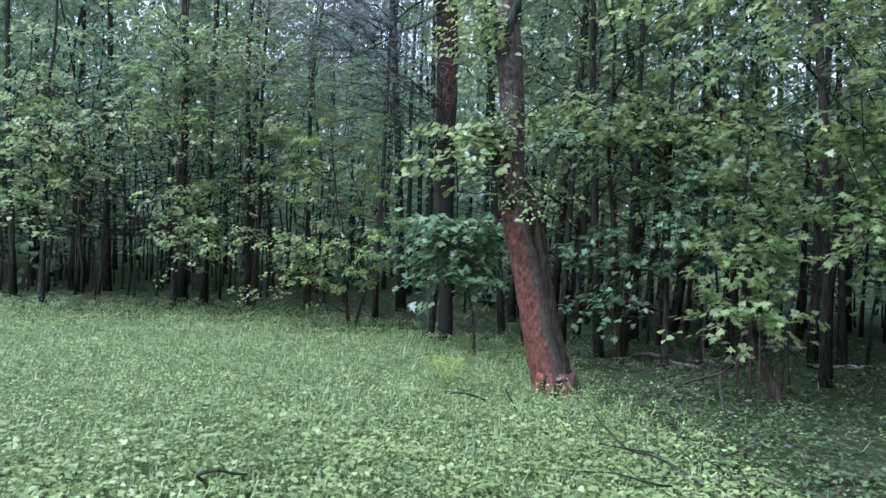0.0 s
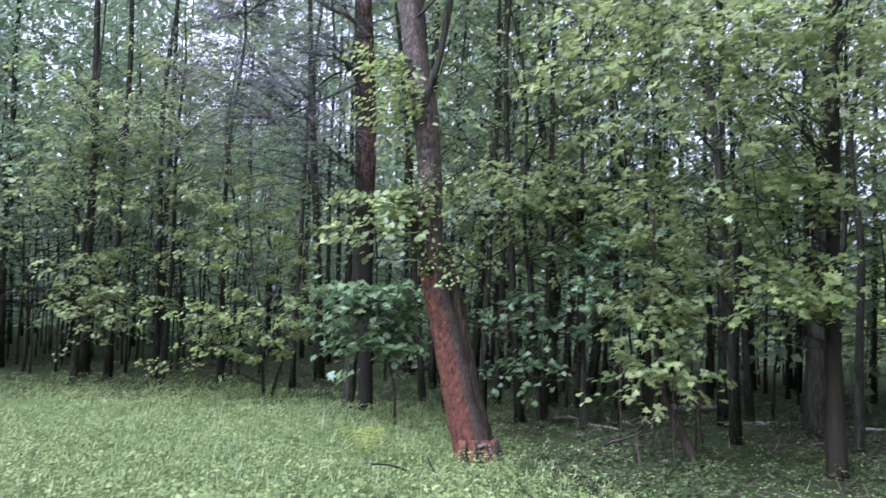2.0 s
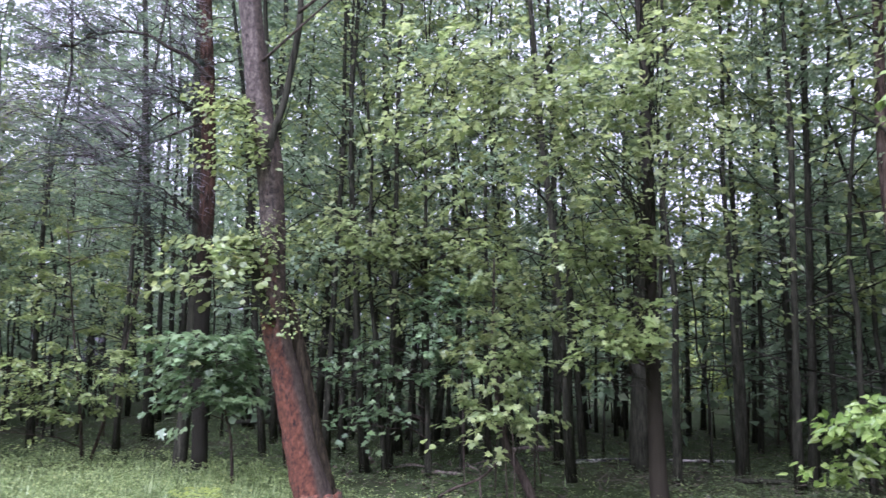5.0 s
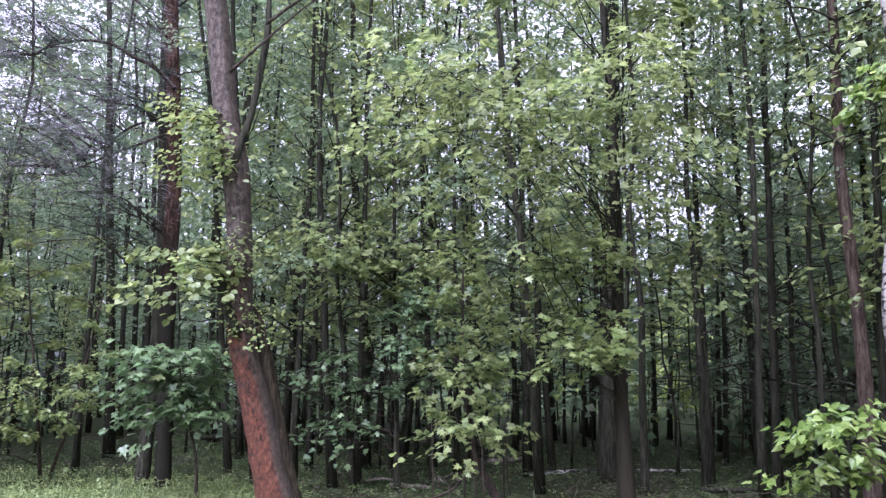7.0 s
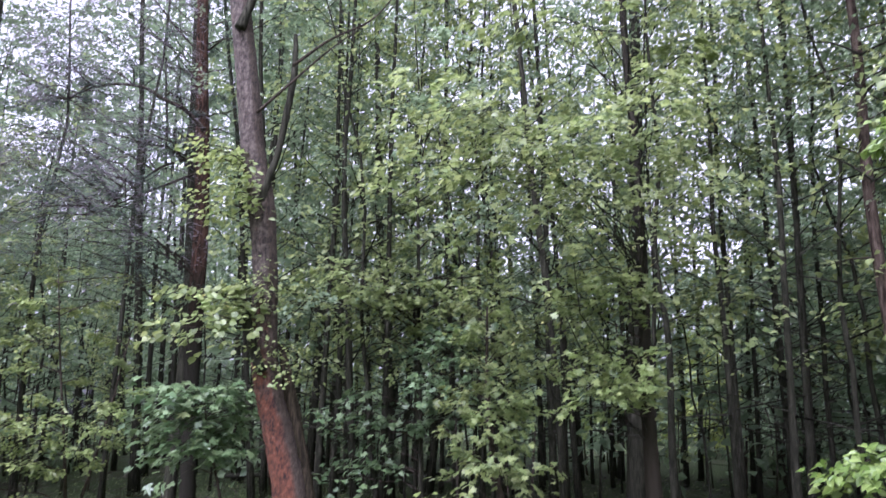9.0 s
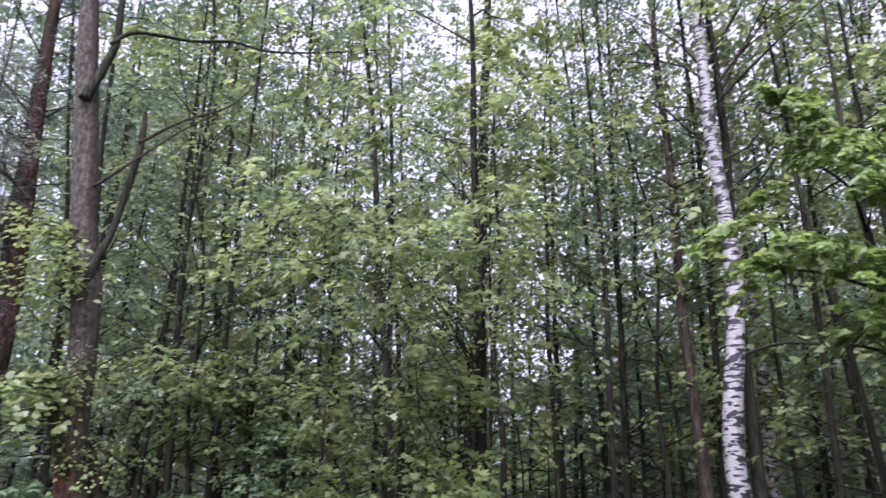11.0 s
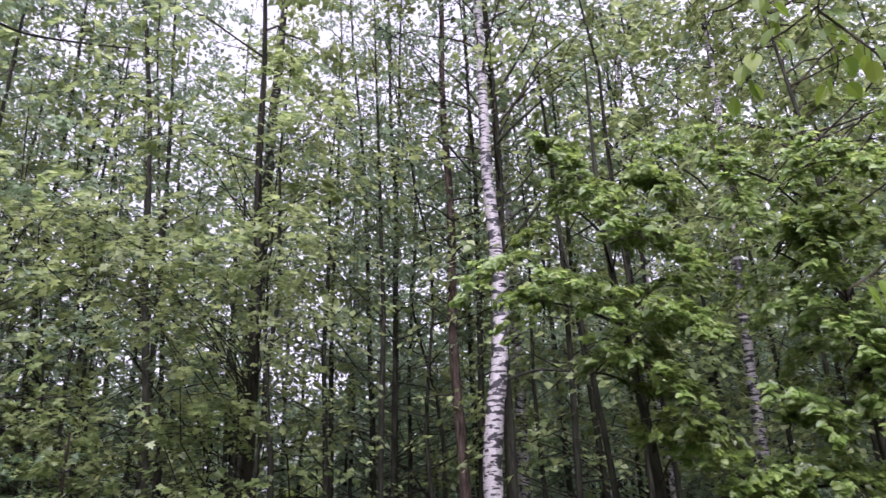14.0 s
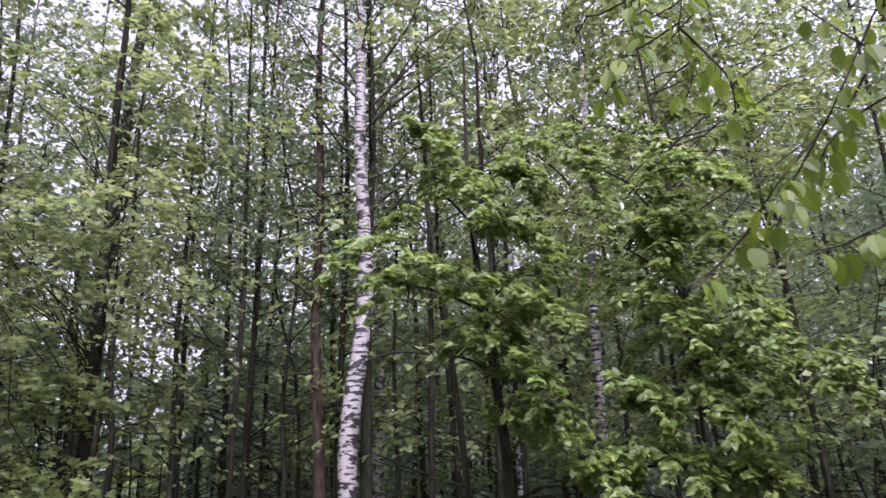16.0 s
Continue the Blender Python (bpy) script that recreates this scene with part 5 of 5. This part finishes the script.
fallen("dead_branch", "thin side stick resting on a longer one", "branch", [(1.31, 5.57, 0.12, 0.008), (1.48, 5.38, 0.14, 0.007), (1.74, 5.45, 0.1, 0.006)], BARK, seed=14)
for k in range(9):
    r = np.random.default_rng(200 + k)
    x, y = r.uniform(3.2, 4.3), r.uniform(10.2, 11.4)
    a, ln = r.uniform(0, 6.28), r.uniform(0.3, 0.8)
    fallen("brushwood_stick", "grey stick of a brushwood heap", "stick", [(x, y, 0.05, 0.014), (x + 0.5 * ln * math.sin(a), y + 0.5 * ln * math.cos(a), 0.12, 0.013), (x + ln * math.sin(a), y + ln * math.cos(a), 0.08, 0.008)], DEADWOOD, 6, seed=220 + k)
for x, y, h in ((3.35, 8.9, 1.6), (3.55, 8.0, 1.2), (3.7, 8.75, 1.9), (3.45, 7.6, 1.0), (4.15, 8.5, 1.5), (4.5, 9.0, 1.8)):
    r = np.random.default_rng(int(x * 100))
    t = Tree("dead_sapling", "bare thin dead sapling in the shade", "sapling", x, y, int(y * 100), "dead saplings in the shade")
    t.stem("stem", [(x, y, -0.05, 0.012), (x + r.normal(0, 0.03), y, 0.4 * h, 0.01), (x + r.normal(0, 0.06), y, h, 0.004)], TWIG, "", 4, 5)


# ---------------------------------------------------------------- fern and root scar
def fern(x, y):
    rng = np.random.default_rng(17)
    t = thing("fern", "bright yellow-green fern clump in the meadow", "fern", m=Matrix.Translation((x, y, 0)))
    for k in range(11):
        a = k * 2.4 + rng.normal(0, 0.2)
        b = Build()
        s = np.linspace(0, 1, 14)
        ln, h = rng.uniform(0.24, 0.38), rng.uniform(0.27, 0.38)
        q = np.array((math.sin(a), math.cos(a), 0.0))
        mid = s[:, None] * ln * q + (h * np.sin(s * 2.1))[:, None] * np.array((0, 0, 1.0))
        side = np.array((q[1], -q[0], 0.0))
        for sg in (-1, 1):
            w = 0.09 * np.sin(np.pi * (0.12 + 0.86 * s))
            b.leaves(mid, np.tile(sg * side + 0.35 * q, (14, 1)), np.tile((0, 0, 1.0), (14, 1)), w, 0.3, "far")
        b.tube(mid, 0.003 * (1 - 0.8 * s), 3, cap=False)
        part("frond", b, LEAF_FERN, t)


fern(0.1, 7.95)
root = Build()
rr = np.random.default_rng(12)
for k in range(7):
    a = -2.3 + 0.55 * k
    s = np.linspace(0, 1, 6)
    ln = rr.uniform(0.14, 0.3)
    root.tube(np.c_[0.03 + (0.2 + ln * s) * np.cos(a), (0.2 + ln * s) * np.sin(a), 0.2 - 0.26 * s ** 0.7], 0.075 * (1 - 0.7 * s), 7, 0.08, rr)
part("root", root, BARK_RED, red.root, "gnarled root flare", True)
scar = Build()
for k in range(10):
    a = k * 0.628
    scar.tube([(0.1 + 0.085 * math.cos(a), -0.27 + 0.01 * math.sin(3 * a), 0.12 + 0.07 * math.sin(a)), (0.1 + 0.085 * math.cos(a + 0.65), -0.275, 0.12 + 0.07 * math.sin(a + 0.65))], [0.02, 0.02], 7, 0.25, rr)
part("scar", scar, DEADWOOD, red.root, "healed knot hole with a pale rim", True)


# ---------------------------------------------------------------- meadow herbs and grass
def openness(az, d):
    """1 on the meadow, falling to bare leaf litter under the trees. Thinner herbs there stand for shade."""
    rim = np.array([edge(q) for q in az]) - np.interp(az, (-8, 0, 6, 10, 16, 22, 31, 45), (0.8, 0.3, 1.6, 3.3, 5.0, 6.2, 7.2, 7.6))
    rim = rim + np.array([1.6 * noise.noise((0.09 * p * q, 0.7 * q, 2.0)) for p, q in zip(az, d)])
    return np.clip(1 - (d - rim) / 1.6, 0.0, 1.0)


def herbs():
    rng = np.random.default_rng(91)
    b, g = Build(), Build()
    n = 80000
    az = rng.uniform(-46, 62, n) + rng.normal(0, 6, n)
    d = 3.0 + 19 * rng.uniform(0, 1, n) ** 1.25
    d = np.abs(d - np.clip(4.5 - d, 0, 1.5) * rng.uniform(0, 1.9, n))
    keep = rng.uniform(0, 1, n) < np.where(d < 11, 0.07, 0.04) + 0.66 * openness(az, d)
    az, d = az[keep], d[keep]
    # the glade goes on round the viewer
    m = 15000
    az, d = np.concatenate((az, rng.uniform(62, 316, m), rng.uniform(-44, 62, 2500))), np.concatenate((d, 0.5 + 15 * rng.uniform(0, 1, m) ** 0.7, rng.uniform(0.5, 3.4, 2500)))
    n = len(az)
    x, y = d * np.sin(np.radians(az)), d * np.cos(np.radians(az))
    h = rng.uniform(0.03, 0.12, n) + 0.06 * np.array([noise.noise((a * 1.3, c * 1.3, 4.0)) for a, c in zip(x, y)])
    per = 4
    turn = rng.uniform(0, 6.28, n)
    P, D = [], []
    for k in range(per):
        a = turn + k * 6.28 / per + rng.normal(0, 0.3, n)
        P.append(np.c_[x + 0.02 * np.sin(a), y + 0.02 * np.cos(a), h + rng.normal(0, 0.02, n)])
        D.append(np.c_[np.sin(a), np.cos(a), rng.normal(0.05, 0.25, n)])
    P, D = np.concatenate(P), np.concatenate(D)
    far = np.hypot(P[:, 0], P[:, 1])
    N, L = np.array((0, 0, 1.0)) + rng.normal(0, 0.3, P.shape), rng.uniform(0.015, 0.042, len(P)) * (0.85 + 0.035 * far)
    lobed = (far < 6.5) & (rng.uniform(0, 1, len(P)) < 0.4)
    b.leaves(P[~lobed], D[~lobed], N[~lobed], L[~lobed], 0.72)
    b.leaves(P[lobed], D[lobed], N[lobed], 1.3 * L[lobed], 0.95, "trefoil")
    tagged(new("meadow_herbs", b.mesh("meadow_herbs", LEAF_GROUND)), "low leafy green herbs covering the meadow", "herbs", kind="stuff")
    m = 44000
    az, d = rng.uniform(-46, 62, m) + rng.normal(0, 6, m), 3.0 + 22 * rng.uniform(0, 1, m) ** 1.3
    d = np.abs(d - np.clip(4.5 - d, 0, 1.5) * rng.uniform(0, 1.9, m))
    open_air = rng.uniform(0, 1, m) < 0.015 + 0.985 * openness(az, d) ** 2
    az, d = az[open_air], d[open_air]
    az, d = np.concatenate((az, rng.uniform(62, 316, 16000), rng.uniform(-44, 62, 2500))), np.concatenate((d, 0.5 + 15 * rng.uniform(0, 1, 16000) ** 0.7, rng.uniform(0.5, 3.0, 2500)))
    m = len(az)
    x, y = d * np.sin(np.radians(az)), d * np.cos(np.radians(az))
    a = rng.uniform(0, 6.28, m)
    P = np.c_[x, y, np.full(m, -0.03)]
    D = np.c_[0.45 * np.sin(a), 0.45 * np.cos(a), np.ones(m)]
    g.leaves(P, D, np.c_[np.sin(a), np.cos(a), np.full(m, 0.2)], rng.uniform(0.07, 0.2, m), 0.08, "blade")
    tagged(new("meadow_grass", g.mesh("meadow_grass", LEAF_GRASS)), "soft uneven grass between the herbs", "grass", kind="stuff")



def litter():
    """Dead leaves and bits of twig on the floor of the wood."""
    rng = np.random.default_rng(92)
    b = Build()
    m = 9000
    az, d = rng.uniform(-44, 64, m), 4.0 + 18 * rng.uniform(0, 1, m) ** 1.1
    bare = rng.uniform(0, 1, m) > openness(az, d)
    az, d = az[bare], d[bare]
    m = len(az)
    P = np.c_[d * np.sin(np.radians(az)), d * np.cos(np.radians(az)), rng.uniform(0.025, 0.05, m)]
    a = rng.uniform(0, 6.28, m)
    N = np.array((0, 0, 1.0)) + rng.normal(0, 0.4, P.shape)
    b.leaves(P, np.c_[np.sin(a), np.cos(a), rng.normal(0, 0.15, m)], N, rng.uniform(0.04, 0.1, m), 0.75)
    thin = 1800
    b.leaves(P[:thin] + (0.03, 0.02, 0.01), np.c_[np.cos(a[:thin]), np.sin(a[:thin]), rng.normal(0, 0.12, thin)], N[:thin], rng.uniform(0.15, 0.6, thin), 0.035, "blade")
    tagged(new("leaf_litter", b.mesh("leaf_litter", LEAF_DEAD)), "brown dead leaves and twigs on the wood floor", "leaf litter", kind="stuff")


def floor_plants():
    """Small leaves of the low plants that carpet the floor; the shade is put into their dark green."""
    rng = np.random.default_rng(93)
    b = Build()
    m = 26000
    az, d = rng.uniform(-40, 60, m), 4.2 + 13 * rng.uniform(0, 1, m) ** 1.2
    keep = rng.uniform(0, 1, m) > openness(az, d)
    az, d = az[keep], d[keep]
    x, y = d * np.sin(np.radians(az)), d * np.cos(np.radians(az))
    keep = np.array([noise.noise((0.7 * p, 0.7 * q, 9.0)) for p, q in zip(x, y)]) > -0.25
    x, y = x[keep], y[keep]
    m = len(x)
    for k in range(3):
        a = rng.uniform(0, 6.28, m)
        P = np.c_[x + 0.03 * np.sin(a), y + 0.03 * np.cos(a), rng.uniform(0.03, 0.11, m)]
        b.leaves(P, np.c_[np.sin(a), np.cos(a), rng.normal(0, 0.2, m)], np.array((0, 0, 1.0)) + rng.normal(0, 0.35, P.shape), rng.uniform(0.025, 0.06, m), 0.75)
    tagged(new("floor_plants", b.mesh("floor_plants", LEAF_SHADED)), "low herbs carpeting the woodland floor, shade put into their dark green", "herbs", kind="stuff")


herbs()
litter()
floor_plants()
